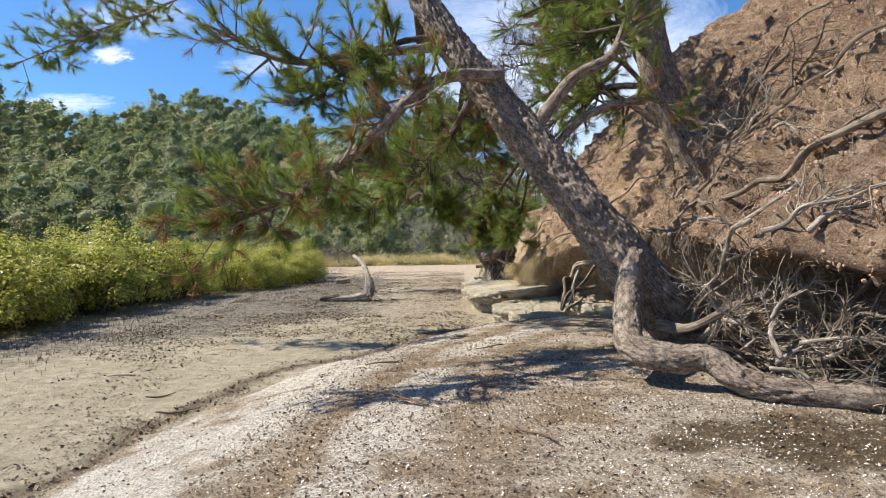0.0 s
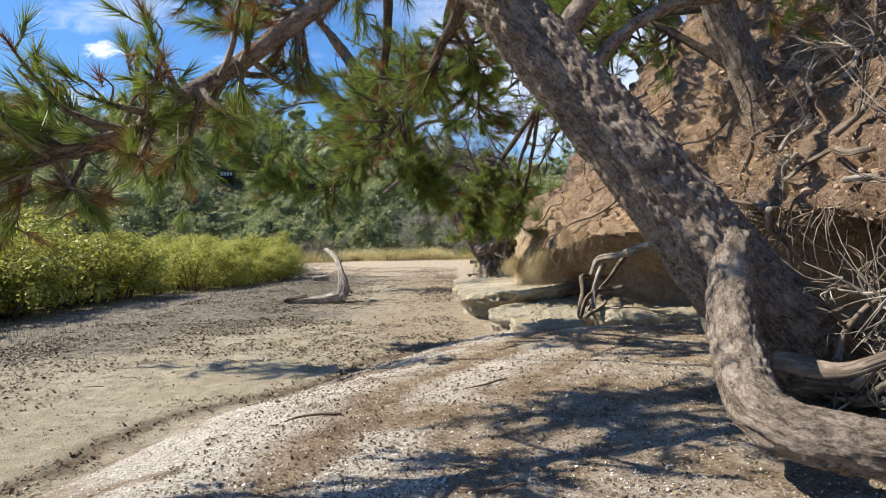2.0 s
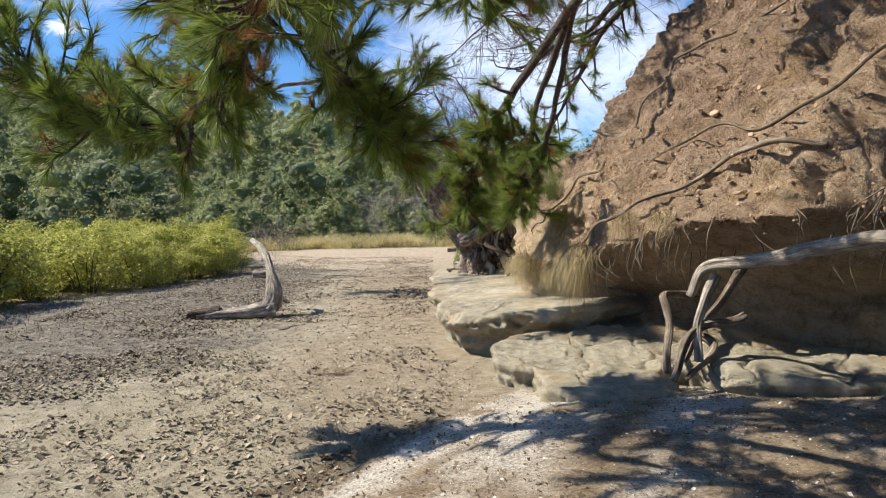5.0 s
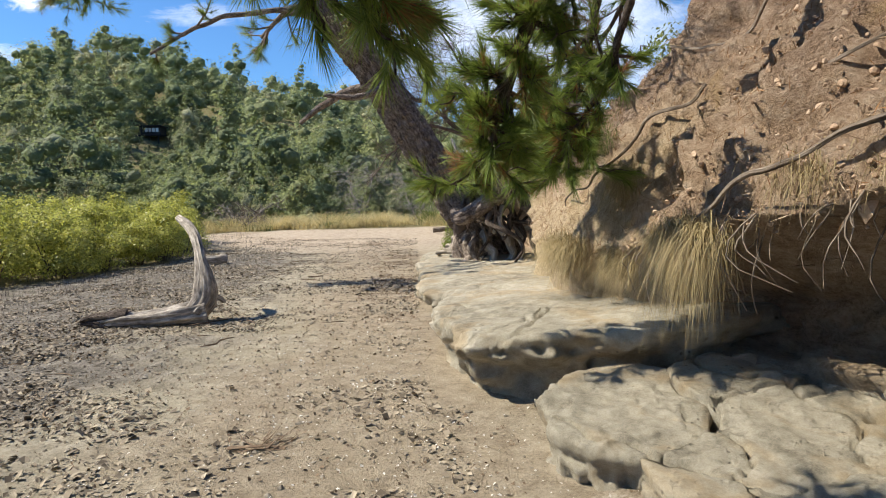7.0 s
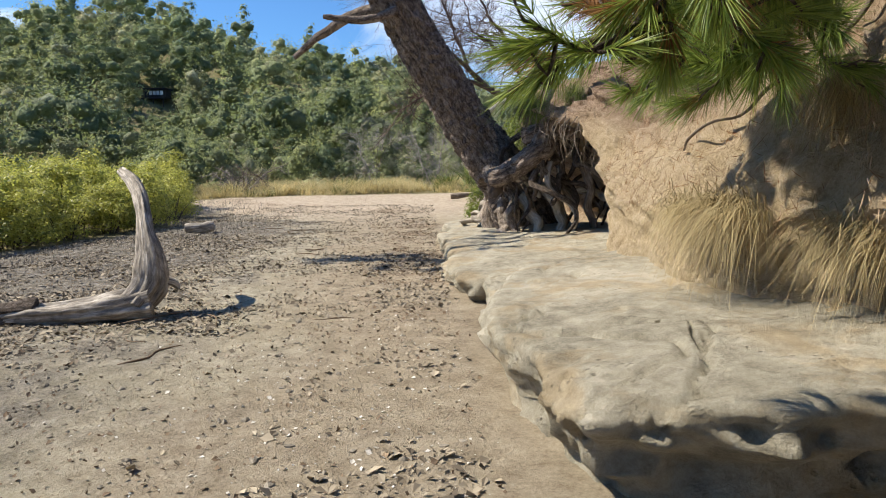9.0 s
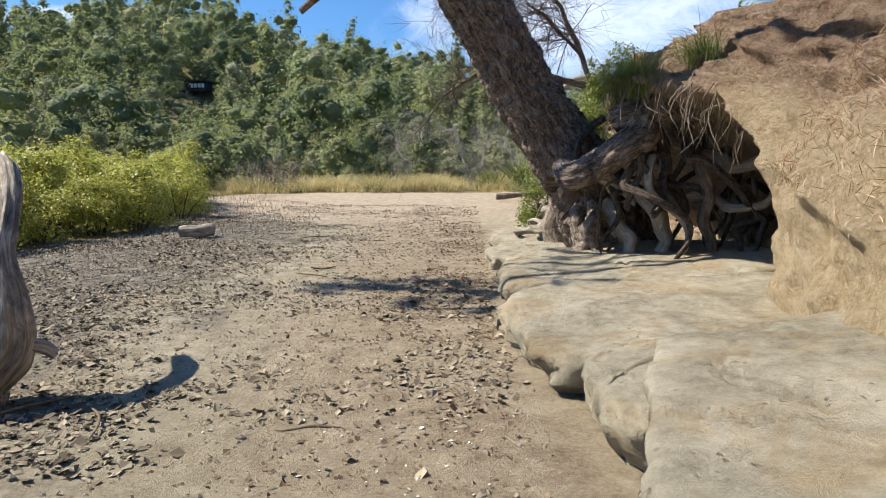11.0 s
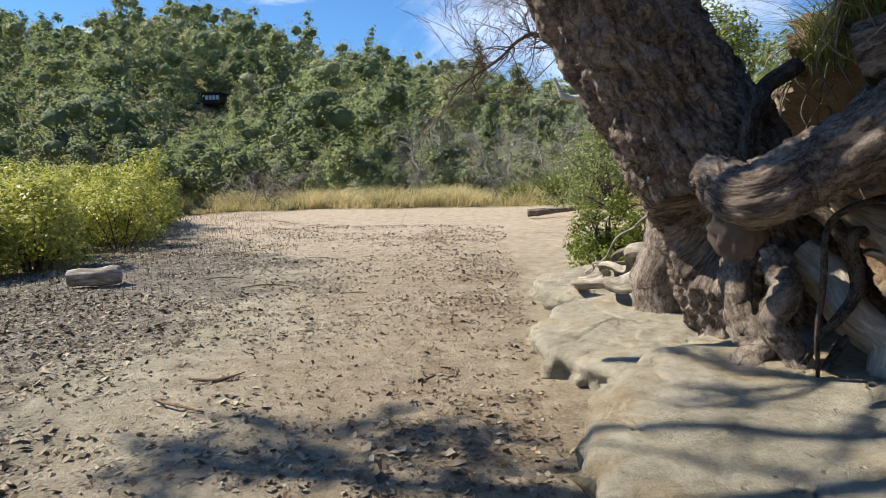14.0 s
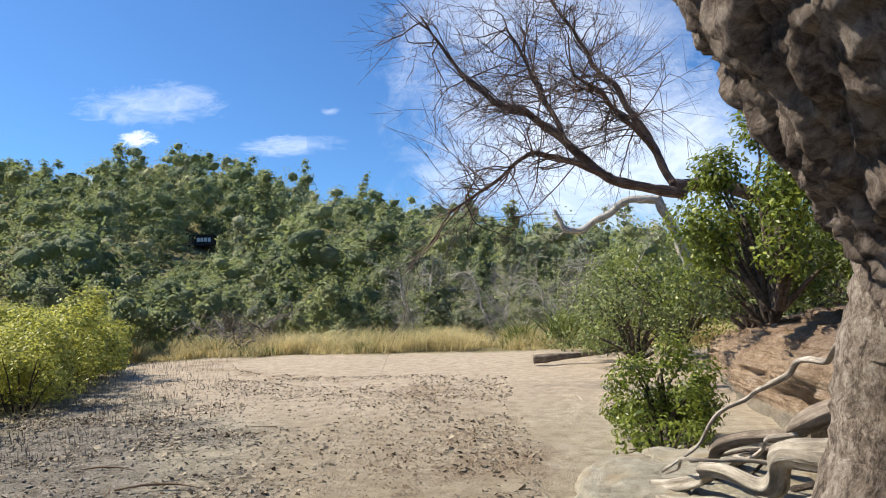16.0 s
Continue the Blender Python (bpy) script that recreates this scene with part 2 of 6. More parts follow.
def earth(name, dark, mid, light, scale=3.0, rough=0.95, relief=0.03, spots=None):
    m, nt, b, co = nodes_of(name, rough, 0.15)
    big, fine = noise_node(nt, co, scale * 0.35, 5, 0.6, 0.4), noise_node(nt, co, scale * 9, 8, 0.7)
    both = maths(nt, "ADD", maths(nt, "MULTIPLY", big, 0.62), maths(nt, "MULTIPLY", fine, 0.38))
    c = ramp(nt, both, [(0.34, dark), (0.5, mid), (0.66, light)])
    if spots:
        c = mix(nt, ramp(nt, noise_node(nt, co, scale * 0.8, 6, 0.65, 0.6), [(0.52, (0, 0, 0)), (0.62, (1, 1, 1))]), c, spots)
    nt.links.new(c, b.inputs["Base Color"])
    bump(nt, b, both, 0.9, relief)
    return m


def foliage(name, dark, light, rough=0.5, through=0.3, tint=None, patch=0.7, glow=(0.25, 0.3, 0.05), tuft=0.0):
    m, nt, b, co = nodes_of(name, rough, 0.35)
    g = nt.nodes.new("ShaderNodeNewGeometry")
    f = maths(nt, "ADD", maths(nt, "MULTIPLY", g.outputs["Random Per Island"], 0.6 if patch > 0.5 else 0.3), maths(nt, "MULTIPLY", noise_node(nt, co, patch, 3), 0.4 if patch > 0.5 else 0.8))
    c = ramp(nt, f, [(0.2, dark), (0.75, light)] + ([(0.93, tint)] if tint else []))
    if tuft:
        c = mix(nt, 0.9, c, ramp(nt, attribute(nt, "tone"), [(0.0, (0.68, 0.78, 0.74)), (0.5, (1.0, 1.03, 0.95)), (1.0, (1.4, 1.34, 1.15))]), "MULTIPLY")
        # shade in the gaps between leaf clumps is painted into the colour
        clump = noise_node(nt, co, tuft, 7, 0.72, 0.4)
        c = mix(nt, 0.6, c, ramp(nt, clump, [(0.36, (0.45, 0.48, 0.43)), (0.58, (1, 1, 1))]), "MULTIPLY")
        bump(nt, b, clump, 1.0, 1.2)
    nt.links.new(c, b.inputs["Base Color"])
    t = nt.nodes.new("ShaderNodeBsdfTranslucent")
    nt.links.new(mix(nt, 0.5, c, glow, "MIX"), t.inputs[0])
    s = nt.nodes.new("ShaderNodeMixShader")
    s.inputs[0].default_value = through
    nt.links.new(b.outputs[0], s.inputs[1])
    nt.links.new(t.outputs[0], s.inputs[2])
    nt.links.new(s.outputs[0], nt.nodes["Material Output"].inputs[0])
    return m


def grain_of(nt):
    n = nt.nodes.new("ShaderNodeAttribute")
    n.attribute_name = "grain"
    return n.outputs["Vector"]


def bark(name, dark, mid, light, scale=14, lichen=None):
    """Scaly plates, longer along the limb than round it."""
    m, nt, b, co = nodes_of(name, 0.92, 0.15)
    co = grain_of(nt)
    warp = nt.nodes.new("ShaderNodeTexNoise")
    warp.inputs["Scale"].default_value, warp.inputs["Detail"].default_value = scale * 0.7, 8
    nt.links.new(co, warp.inputs["Vector"])
    shift = nt.nodes.new("ShaderNodeVectorMath")
    shift.operation = "MULTIPLY_ADD"
    nt.links.new(warp.outputs["Color"], shift.inputs[0])
    shift.inputs[1].default_value = (1.3 / scale,) * 3
    nt.links.new(co, shift.inputs[2])
    furrow = maths(nt, "ABSOLUTE", maths(nt, "SUBTRACT", noise_node(nt, stretched(nt, shift.outputs[0], (1, 1, 0.22)), scale * 0.8, 5, 0.6), 0.5))
    plate = ramp(nt, furrow, [(0.0, (0, 0, 0)), (0.07, (1, 1, 1))])
    fine = noise_node(nt, stretched(nt, co, (1, 1, 0.6)), scale * 3.4, 9, 0.8, 0.4)
    patch = noise_node(nt, co, scale * 0.5, 4, 0.6)
    f = maths(nt, "ADD", maths(nt, "MULTIPLY", plate, 0.1), maths(nt, "ADD", maths(nt, "MULTIPLY", fine, 0.62), maths(nt, "MULTIPLY", patch, 0.3)))
    c = ramp(nt, f, [(0.4, dark), (0.52, mid), (0.66, light)])
    if lichen:
        c = mix(nt, ramp(nt, noise_node(nt, co, 24, 6, 0.65, 0.3), [(0.62, (0, 0, 0)), (0.7, (0.35, 0.35, 0.35))]), c, lichen)
    nt.links.new(c, b.inputs["Base Color"])
    bump(nt, b, f, 1.0, 0.035)
    return m


def driftwood(name, dark, mid, light):
    m, nt, b, co = nodes_of(name, 0.85, 0.2)
    co = grain_of(nt)
    grain = noise_node(nt, stretched(nt, co, (1, 1, 0.14)), 34, 7, 0.65, 0.6)
    c = ramp(nt, maths(nt, "ADD", maths(nt, "MULTIPLY", grain, 0.6), maths(nt, "MULTIPLY", noise_node(nt, co, 5, 5, 0.6), 0.4)), [(0.34, dark), (0.5, mid), (0.63, light)])
    nt.links.new(c, b.inputs["Base Color"])
    bump(nt, b, grain, 0.9, 0.012)
    return m


M_PINE_BARK = bark("pine_bark", (0.075, 0.058, 0.046), (0.25, 0.2, 0.16), (0.5, 0.43, 0.36), 17, (0.5, 0.47, 0.4))
M_DARK_BARK = bark("dark_bark", (0.048, 0.036, 0.03), (0.185, 0.145, 0.12), (0.42, 0.355, 0.3), 16, (0.44, 0.4, 0.34))
M_TWIG = bark("twig_bark", (0.035, 0.028, 0.022), (0.11, 0.085, 0.068), (0.24, 0.2, 0.17), 30)
M_ROOT = driftwood("root_wood", (0.055, 0.042, 0.032), (0.17, 0.135, 0.105), (0.36, 0.3, 0.245))
M_GREY_WOOD = driftwood("grey_driftwood", (0.055, 0.045, 0.037), (0.27, 0.235, 0.195), (0.58, 0.52, 0.45))
M_BLEACHED = driftwood("bleached_root", (0.11, 0.09, 0.066), (0.31, 0.27, 0.215), (0.5, 0.45, 0.38))
M_PALE_LIMB = driftwood("pale_limb", (0.2, 0.18, 0.15), (0.4, 0.37, 0.32), (0.55, 0.51, 0.45))
M_RED_LIMB = driftwood("red_limb", (0.04, 0.025, 0.02), (0.11, 0.075, 0.06), (0.2, 0.15, 0.12))
M_NEEDLE = foliage("pine_needles", (0.06, 0.115, 0.025), (0.28, 0.36, 0.075), 0.45, 0.42, (0.4, 0.32, 0.08))
M_DRY_NEEDLE = foliage("dry_needles", (0.16, 0.07, 0.025), (0.34, 0.17, 0.06), 0.7, 0.2, glow=(0.3, 0.15, 0.05))
M_FADED = foliage("faded_needles", (0.28, 0.19, 0.12), (0.64, 0.49, 0.35), 0.8, 0.1, glow=(0.5, 0.35, 0.2))
M_MANGROVE = foliage("mangrove_leaves", (0.16, 0.17, 0.038), (0.6, 0.58, 0.14), 0.45, 0.45, (0.64, 0.56, 0.17), glow=(0.48, 0.5, 0.1))
M_SHRUB = foliage("shrub_leaves", (0.045, 0.075, 0.012), (0.27, 0.31, 0.05), 0.4, 0.35)
# woodland leaf colours are lightened and greyed to stand in for distance haze
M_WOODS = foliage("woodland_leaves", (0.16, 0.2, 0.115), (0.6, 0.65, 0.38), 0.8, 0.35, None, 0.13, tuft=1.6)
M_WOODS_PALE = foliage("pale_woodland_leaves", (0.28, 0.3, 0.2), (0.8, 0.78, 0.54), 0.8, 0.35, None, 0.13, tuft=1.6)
M_BUSH = foliage("bush_leaves", (0.06, 0.085, 0.035), (0.3, 0.34, 0.13), 0.6, 0.3)
M_GRASS = foliage("dry_grass", (0.38, 0.31, 0.13), (0.74, 0.64, 0.36), 0.6, 0.35, glow=(0.6, 0.5, 0.25))
M_TUSSOCK = foliage("tussock_blades", (0.15, 0.11, 0.05), (0.5, 0.4, 0.21), 0.6, 0.25, glow=(0.4, 0.3, 0.14))
M_GREEN_BLADE = foliage("green_blades", (0.06, 0.1, 0.02), (0.22, 0.25, 0.08), 0.5, 0.25)
M_SHELL = earth("shell_chips", (0.4, 0.36, 0.3), (0.62, 0.58, 0.52), (0.8, 0.77, 0.72), 30, 0.7, 0.002)
M_LITTER = earth("bark_and_leaf_litter", (0.07, 0.05, 0.035), (0.17, 0.12, 0.08), (0.34, 0.25, 0.165), 25, 0.9, 0.002)
M_CLOD = earth("mud_clods", (0.12, 0.103, 0.08), (0.25, 0.218, 0.172), (0.4, 0.352, 0.285), 14, 0.95, 0.01)
M_CRUMB = earth("crumbled_earth", (0.18, 0.115, 0.075), (0.43, 0.31, 0.215), (0.62, 0.49, 0.37), 9, 0.96, 0.01)
M_PEG = earth("mangrove_pegs", (0.07, 0.06, 0.05), (0.13, 0.115, 0.1), (0.22, 0.2, 0.175), 20, 0.9, 0.003)


def sandstone():
    """Grey-tan stone: mottled, gritty, pocked and stained."""
    m, nt, b, co = nodes_of("sandstone", 0.93, 0.15)
    big, mid_n, grit = noise_node(nt, co, 1.1, 6, 0.62, 0.5), noise_node(nt, co, 9, 9, 0.7, 0.3), noise_node(nt, co, 85, 6, 0.75)
    f = maths(nt, "ADD", maths(nt, "ADD", maths(nt, "MULTIPLY", big, 0.4), maths(nt, "MULTIPLY", mid_n, 0.38)), maths(nt, "MULTIPLY", grit, 0.22))
    c = ramp(nt, f, [(0.36, (0.15, 0.13, 0.095)), (0.48, (0.36, 0.325, 0.25)), (0.62, (0.56, 0.51, 0.41))])
    tan = ramp(nt, f, [(0.36, (0.2, 0.15, 0.09)), (0.62, (0.5, 0.4, 0.26))])
    c = mix(nt, ramp(nt, noise_node(nt, co, 1.7, 5, 0.6, 0.8), [(0.5, (0, 0, 0)), (0.64, (0.8, 0.8, 0.8))]), c, tan)
    v = nt.nodes.new("ShaderNodeTexVoronoi")
    v.inputs["Scale"].default_value = 17
    nt.links.new(co, v.inputs["Vector"])
    pit = maths(nt, "MULTIPLY", ramp(nt, v.outputs["Distance"], [(0.1, (1, 1, 1)), (0.24, (0, 0, 0))]), ramp(nt, noise_node(nt, co, 2.3, 4), [(0.5, (0, 0, 0)), (0.6, (1, 1, 1))]))
    c = mix(nt, maths(nt, "MULTIPLY", pit, 0.55), c, (0.1, 0.085, 0.062))
    nt.links.new(c, b.inputs["Base Color"])
    h = maths(nt, "SUBTRACT", f, maths(nt, "MULTIPLY", pit, 0.2))
    bump(nt, b, h, 1.0, 0.09)
    return m


M_ROCK = sandstone()
M_FLAKE = foliage("mud_flakes", (0.07, 0.053, 0.037), (0.4, 0.335, 0.245), 0.95, 0.0)


# ---- ground ----
TOE_Y = (-20, 8, 9.4, 11.6, 13.1, 14.4, 16.0, 17.6, 30)
TOE_X = (-3.4, -2.9, -2.65, -2.1, -1.2, -0.6, 0.3, 1.6, 4.0)
MUD_Y = (-20, 8, 12, 14.5, 17, 20, 25, 33, 37, 42, 60)
MUD_X = (-9.0, -9.0, -8.0, -6.2, -4.0, -2.2, -3.0, -3.2, -6.2, -11, -20)
MANG_Y = (-20, 15, 22, 26, 28.5, 33, 36, 40.5, 45, 49, 60)
MANG_X = (-9.0, -9.6, -9.8, -9.2, -7.8, -6.3, -7.2, -9.2, -11.4, -14, -20)


def crest(tan):
    """The hill's ground height over its distance, by the tangent of the bearing."""
    return np.interp(tan, (-3, -1.2, -0.8, -0.6, -0.42, -0.28, -0.2, -0.06, 0.06, 0.2, 0.5, 3), (0.09, 0.14, 0.168, 0.155, 0.195, 0.16, 0.138, 0.115, 0.085, 0.065, 0.06, 0.05))


def ground_z(x, y):
    x, y = np.broadcast_arrays(np.asarray(x, float), np.asarray(y, float))
    off = np.maximum(x - np.interp(y, TOE_Y, TOE_X), 0)
    z = 0.47 * (1 - np.exp(-off / 1.7)) * smooth(18.5, 14.5, y)
    z = z + 0.22 * smooth(36, 48, y) * smooth(-14, -9, x) - 0.04 * smooth(-4, -9, x)
    r, tan = np.hypot(x, y), x / np.maximum(y, 1)
    front = np.where(y > 20, crest(tan) * 190 * smooth(58, 215, r) ** 0.85, 30 * smooth(70, 260, r))
    p = np.stack([x.ravel(), y.ravel(), 0 * x.ravel()], 1)
    far = smooth(60, 90, r)
    z = z + front + (far * 3.0 * fbm(p / 28, 3, 3).reshape(x.shape))
    near = 1 - smooth(45, 55, r)
    lump = fbm(p * 0.8, 3, 11).reshape(x.shape) * 0.018 + fbm(p * 3.4, 4, 12).reshape(x.shape) * 0.013
    soft_mud = smooth(0.6, -1.2, x - np.interp(y, MUD_Y, MUD_X)) * smooth(9, 13, y)
    return z + near * (lump + 0.02 * soft_mud * np.abs(fbm(p * 5.2, 3, 14)).reshape(x.shape))


def zone_masks(x, y):
    p = np.stack([x, y, 0 * x], 1)
    wav = fbm(p * 0.9, 4, 21)
    fine = fbm(p * 2.6, 3, 25)
    off = x - np.interp(y, TOE_Y, TOE_X)
    bank = smooth(-0.05, 0.25, off + 0.12 * fine) * smooth(18.2, 16.0, y + 0.8 * wav)
    # shell drifts lie in bands along the bank
    bands = smooth(0.05, 0.3, off) * smooth(2.1, 1.4, off) + 0.9 * smooth(2.1, 2.4, off) * smooth(3.4, 2.7, off) + 0.4 * smooth(3.2, 3.8, off)
    drift = np.clip(bands, 0, 1) * smooth(-0.75, 0.25, 0.55 * wav + 0.7 * fine)
    shell = bank * drift
    line = np.exp(-(((off + 0.22 + 0.2 * wav) / 0.16) ** 2)) * smooth(17, 15, y)
    edge = x - np.interp(y, MANG_Y, MANG_X)
    mud = smooth(0.9, -0.9, x - np.interp(y, MUD_Y, MUD_X) + 0.9 * wav + 0.5 * fine) * smooth(45, 38, y)
    rust = smooth(2.4, 0.8, np.abs(x - np.interp(y, (15, 20, 26, 32, 40), (0.2, 0.1, -0.1, -0.7, -2.0))) + 0.6 * wav) * smooth(14, 17, y) * smooth(42, 34, y)
    trail = np.exp(-(((x - np.interp(y, (22, 25, 28, 32, 36, 38.4, 41, 43), (0.4, 0.2, 0.0, 0.1, -0.4, -1.4, -5.4, -8)) + 0.5 * fine) / 0.55) ** 2)) * smooth(20, 24, y) * smooth(-0.5, 0.3, wav + fine)
    damp = smooth(1.15, 0.75, np.hypot((x - 3.0) / 1.1, (y - 7.0) / 0.6) + 0.35 * fine)
    pale = smooth(31, 38, y + 1.5 * wav) * smooth(50, 46, y)
    green = smooth(45.5, 47.5, y + wav) + smooth(1.0, -1.0, edge) * smooth(14, 16, y)
    return dict(bank=bank, shell=np.clip(shell, 0, 1), line=line, mud=mud * (1 - bank), rust=rust, trail=trail, damp=damp, pale=pale * (1 - mud), green=np.clip(green, 0, 1))


def graded(edges, steps):
    out = [edges[0]]
    for a, b, s in zip(edges[:-1], edges[1:], steps):
        n = max(int(round((b - a) / s)), 1)
        out += list(a + (b - a) * np.arange(1, n + 1) / n)
    return np.array(out)


def make_ground_material():
    m, nt, b, co = nodes_of("shore_ground", 0.95, 0.15)
    big, mid_n, fine = noise_node(nt, co, 0.6, 5, 0.6, 0.3), noise_node(nt, co, 5, 7, 0.65), noise_node(nt, co, 42, 7, 0.7)
    grit = noise_node(nt, co, 150, 4, 0.7)
    f = maths(nt, "ADD", maths(nt, "ADD", maths(nt, "MULTIPLY", mid_n, 0.42), maths(nt, "MULTIPLY", fine, 0.36)), maths(nt, "MULTIPLY", grit, 0.22))
    sand = ramp(nt, f, [(0.38, (0.17, 0.145, 0.1)), (0.5, (0.38, 0.335, 0.25)), (0.62, (0.54, 0.48, 0.37))])
    sand = mix(nt, ramp(nt, big, [(0.45, (0, 0, 0)), (0.65, (0.55, 0.55, 0.55))]), sand, (0.33, 0.29, 0.2))
    mud = ramp(nt, f, [(0.4, (0.06, 0.051, 0.04)), (0.5, (0.2, 0.176, 0.142)), (0.62, (0.4, 0.36, 0.3))])
    dirt = ramp(nt, f, [(0.38, (0.085, 0.06, 0.038)), (0.5, (0.25, 0.187, 0.125)), (0.62, (0.46, 0.37, 0.27))])
    shell = ramp(nt, maths(nt, "ADD", maths(nt, "MULTIPLY", fine, 0.75), maths(nt, "MULTIPLY", mid_n, 0.25)), [(0.38, (0.24, 0.2, 0.155)), (0.48, (0.5, 0.45, 0.38)), (0.58, (0.74, 0.7, 0.64))])
    litter = ramp(nt, f, [(0.4, (0.05, 0.037, 0.025)), (0.6, (0.16, 0.12, 0.08))])
    rust = ramp(nt, f, [(0.38, (0.2, 0.145, 0.095)), (0.6, (0.41, 0.33, 0.235))])
    pale = ramp(nt, f, [(0.37, (0.24, 0.188, 0.132)), (0.5, (0.43, 0.35, 0.262)), (0.62, (0.56, 0.47, 0.365))])
    soil = ramp(nt, f, [(0.36, (0.09, 0.085, 0.035)), (0.6, (0.24, 0.2, 0.1))])
    c = mix(nt, maths(nt, "MULTIPLY", attribute(nt, "rust"), 0.6), sand, rust)
    c = mix(nt, attribute(nt, "pale"), c, pale)
    c = mix(nt, attribute(nt, "mud"), c, mud)
    c = mix(nt, maths(nt, "MULTIPLY", attribute(nt, "trail"), 0.7), c, dirt)
    c = mix(nt, attribute(nt, "bank"), c, dirt)
    c = mix(nt, attribute(nt, "shell"), c, shell)
    c = mix(nt, maths(nt, "MULTIPLY", attribute(nt, "line"), 0.8), c, litter)
    c = mix(nt, attribute(nt, "damp"), c, ramp(nt, f, [(0.38, (0.05, 0.036, 0.022)), (0.6, (0.15, 0.11, 0.068))]))
    c = mix(nt, attribute(nt, "green"), c, soil)
    nt.links.new(maths(nt, "SUBTRACT", 0.95, maths(nt, "MULTIPLY", attribute(nt, "damp"), 0.6)), b.inputs["Roughness"])
    nt.links.new(c, b.inputs["Base Color"])
    bump(nt, b, f, 1.0, 0.06)
    return m


M_GROUND = make_ground_material()
gx = graded((-900, -300, -100, -30, -14, -6, 4.5, 12, 40, 120, 400, 900), (120, 25, 7, 0.8, 0.16, 0.07, 0.25, 2, 8, 40, 125))
gy = graded((-900, -300, -60, -6, 2, 33, 50, 70, 230, 500, 1200), (120, 30, 3, 0.25, 0.08, 0.2, 0.8, 6, 30, 140))
X, Y = np.meshgrid(gx, gy)
Z = ground_z(X, Y)
nx, ny = len(gx), len(gy)
i, j = np.meshgrid(np.arange(ny - 1), np.arange(nx - 1), indexing="ij")
quads = np.stack([i * nx + j, i * nx + j + 1, (i + 1) * nx + j + 1, (i + 1) * nx + j], -1).reshape(-1, 4)
geo = Geo().add(np.stack([X.ravel(), Y.ravel(), Z.ravel()], 1), quads)
single("ground", geo, M_GROUND, "tidal shore of tan sand, grey mud and pale shell banks", "ground", "structure", attributes=zone_masks(X.ravel(), Y.ravel()))

# ---- eroded bank ----
B_Y = (-8, 6, 9, 12, 14, 15.5, 16.5, 18, 19.5, 20.7, 22.5, 24, 24.7, 26.5, 28.5, 31, 36, 42, 50)
B_X = (6.2, 5.2, 5.2, 5.0, 4.7, 4.3, 3.7, 2.75, 2.25, 1.9, 2.05, 2.35, 3.0, 3.1, 2.8, 2.9, 3.8, 5.6, 9)
B_Z = (0.3, 0.4, 0.4, 0.4, 0.4, 0.4, 0.45, 0.5, 0.65, 0.7, 0.5, 0.42, 0.3, 0.3, 0.3, 0.2, 0.1, 0.1, 0.1)
B_CAVE = (0.3, 0.4, 0.6, 0.9, 0.7, 0.5, 0.6, 0.5, 0.15, 0.0, 0.0, 0.05, 0.5, 0.7, 0.4, 0.1, 0, 0, 0)
B_ROOF = (1.0, 1.0, 1.3, 1.5, 1.5, 1.4, 1.2, 0.75, 0.4, 0.3, 0.5, 0.9, 1.6, 1.85, 1.3, 0.5, 0.3, 0.3, 0.3)
B_TOP = (9, 9.5, 9.5, 9.5, 9, 9, 8.5, 8, 7.4, 6.4, 5.0, 3.8, 3.2, 3.2, 2.8, 1.7, 1.5, 1.3, 1.2)
B_LIP = (0.3, 0.9, 1.9, 1.5, 1.05, 0.5, 0.2, 0.2, 0.05, 0.0, 0.0, 0.1, 0.9, 1.25, 0.5, 0.1, 0, 0, 0)
B_OVER = (0.3, 0.9, 1.9, 1.4, 0.8, 0.5, 0.95, 0.55, 0.1, 0.0, 0.0, 0.1, 0.9, 1.25, 0.5, 0.1, 0, 0, 0)
B_RUN = (7, 7, 7, 7, 6.5, 6.5, 6, 5.5, 5, 4.6, 3.6, 2.6, 1.6, 1.2, 1.2, 1.5, 2, 3, 4)


def bank_surface(y, u):
    """The eroded face: u from 0 at its foot, over a hollow and its lip, to 1 far back on the top."""
    col = lambda values: np.interp(y, B_Y, values)
    xf, zf, cave, roof, top, run, lip, over = col(B_X), col(B_Z), col(B_CAVE), col(B_ROOF), col(B_TOP), col(B_RUN), col(B_LIP), col(B_OVER)
    xl = xf - lip
    s = (0, 0.05, 0.12, 0.2, 0.27, 0.34, 0.5, 0.8, 0.88, 1.0)
    px = [xf, xf, xf + 0.8 * cave, xf + cave, xf + 0.35 * cave - 0.5 * over, xf - over, xl + 0.2 * run, xl + 0.72 * run, xl + run + 0.6, xf + run + 26]
    pz = [zf - 0.5, zf, zf + 0.15 * roof, zf + 0.55 * roof, zf + 0.9 * roof, zf + roof + 0.1, zf + roof + 0.33 * (top - zf - roof), top - 0.12 * (top - zf), top, top + 2]
    x, z = np.zeros_like(y), np.zeros_like(y)
    for k in range(len(s) - 1):
        a = np.clip((u - s[k]) / (s[k + 1] - s[k]), 0, 1)
        inside = (u >= s[k]) & (u <= s[k + 1])
        x = np.where(inside, px[k] + (px[k + 1] - px[k]) * a, x)
        z = np.where(inside, pz[k] + (pz[k + 1] - pz[k]) * a, z)
    return x, z


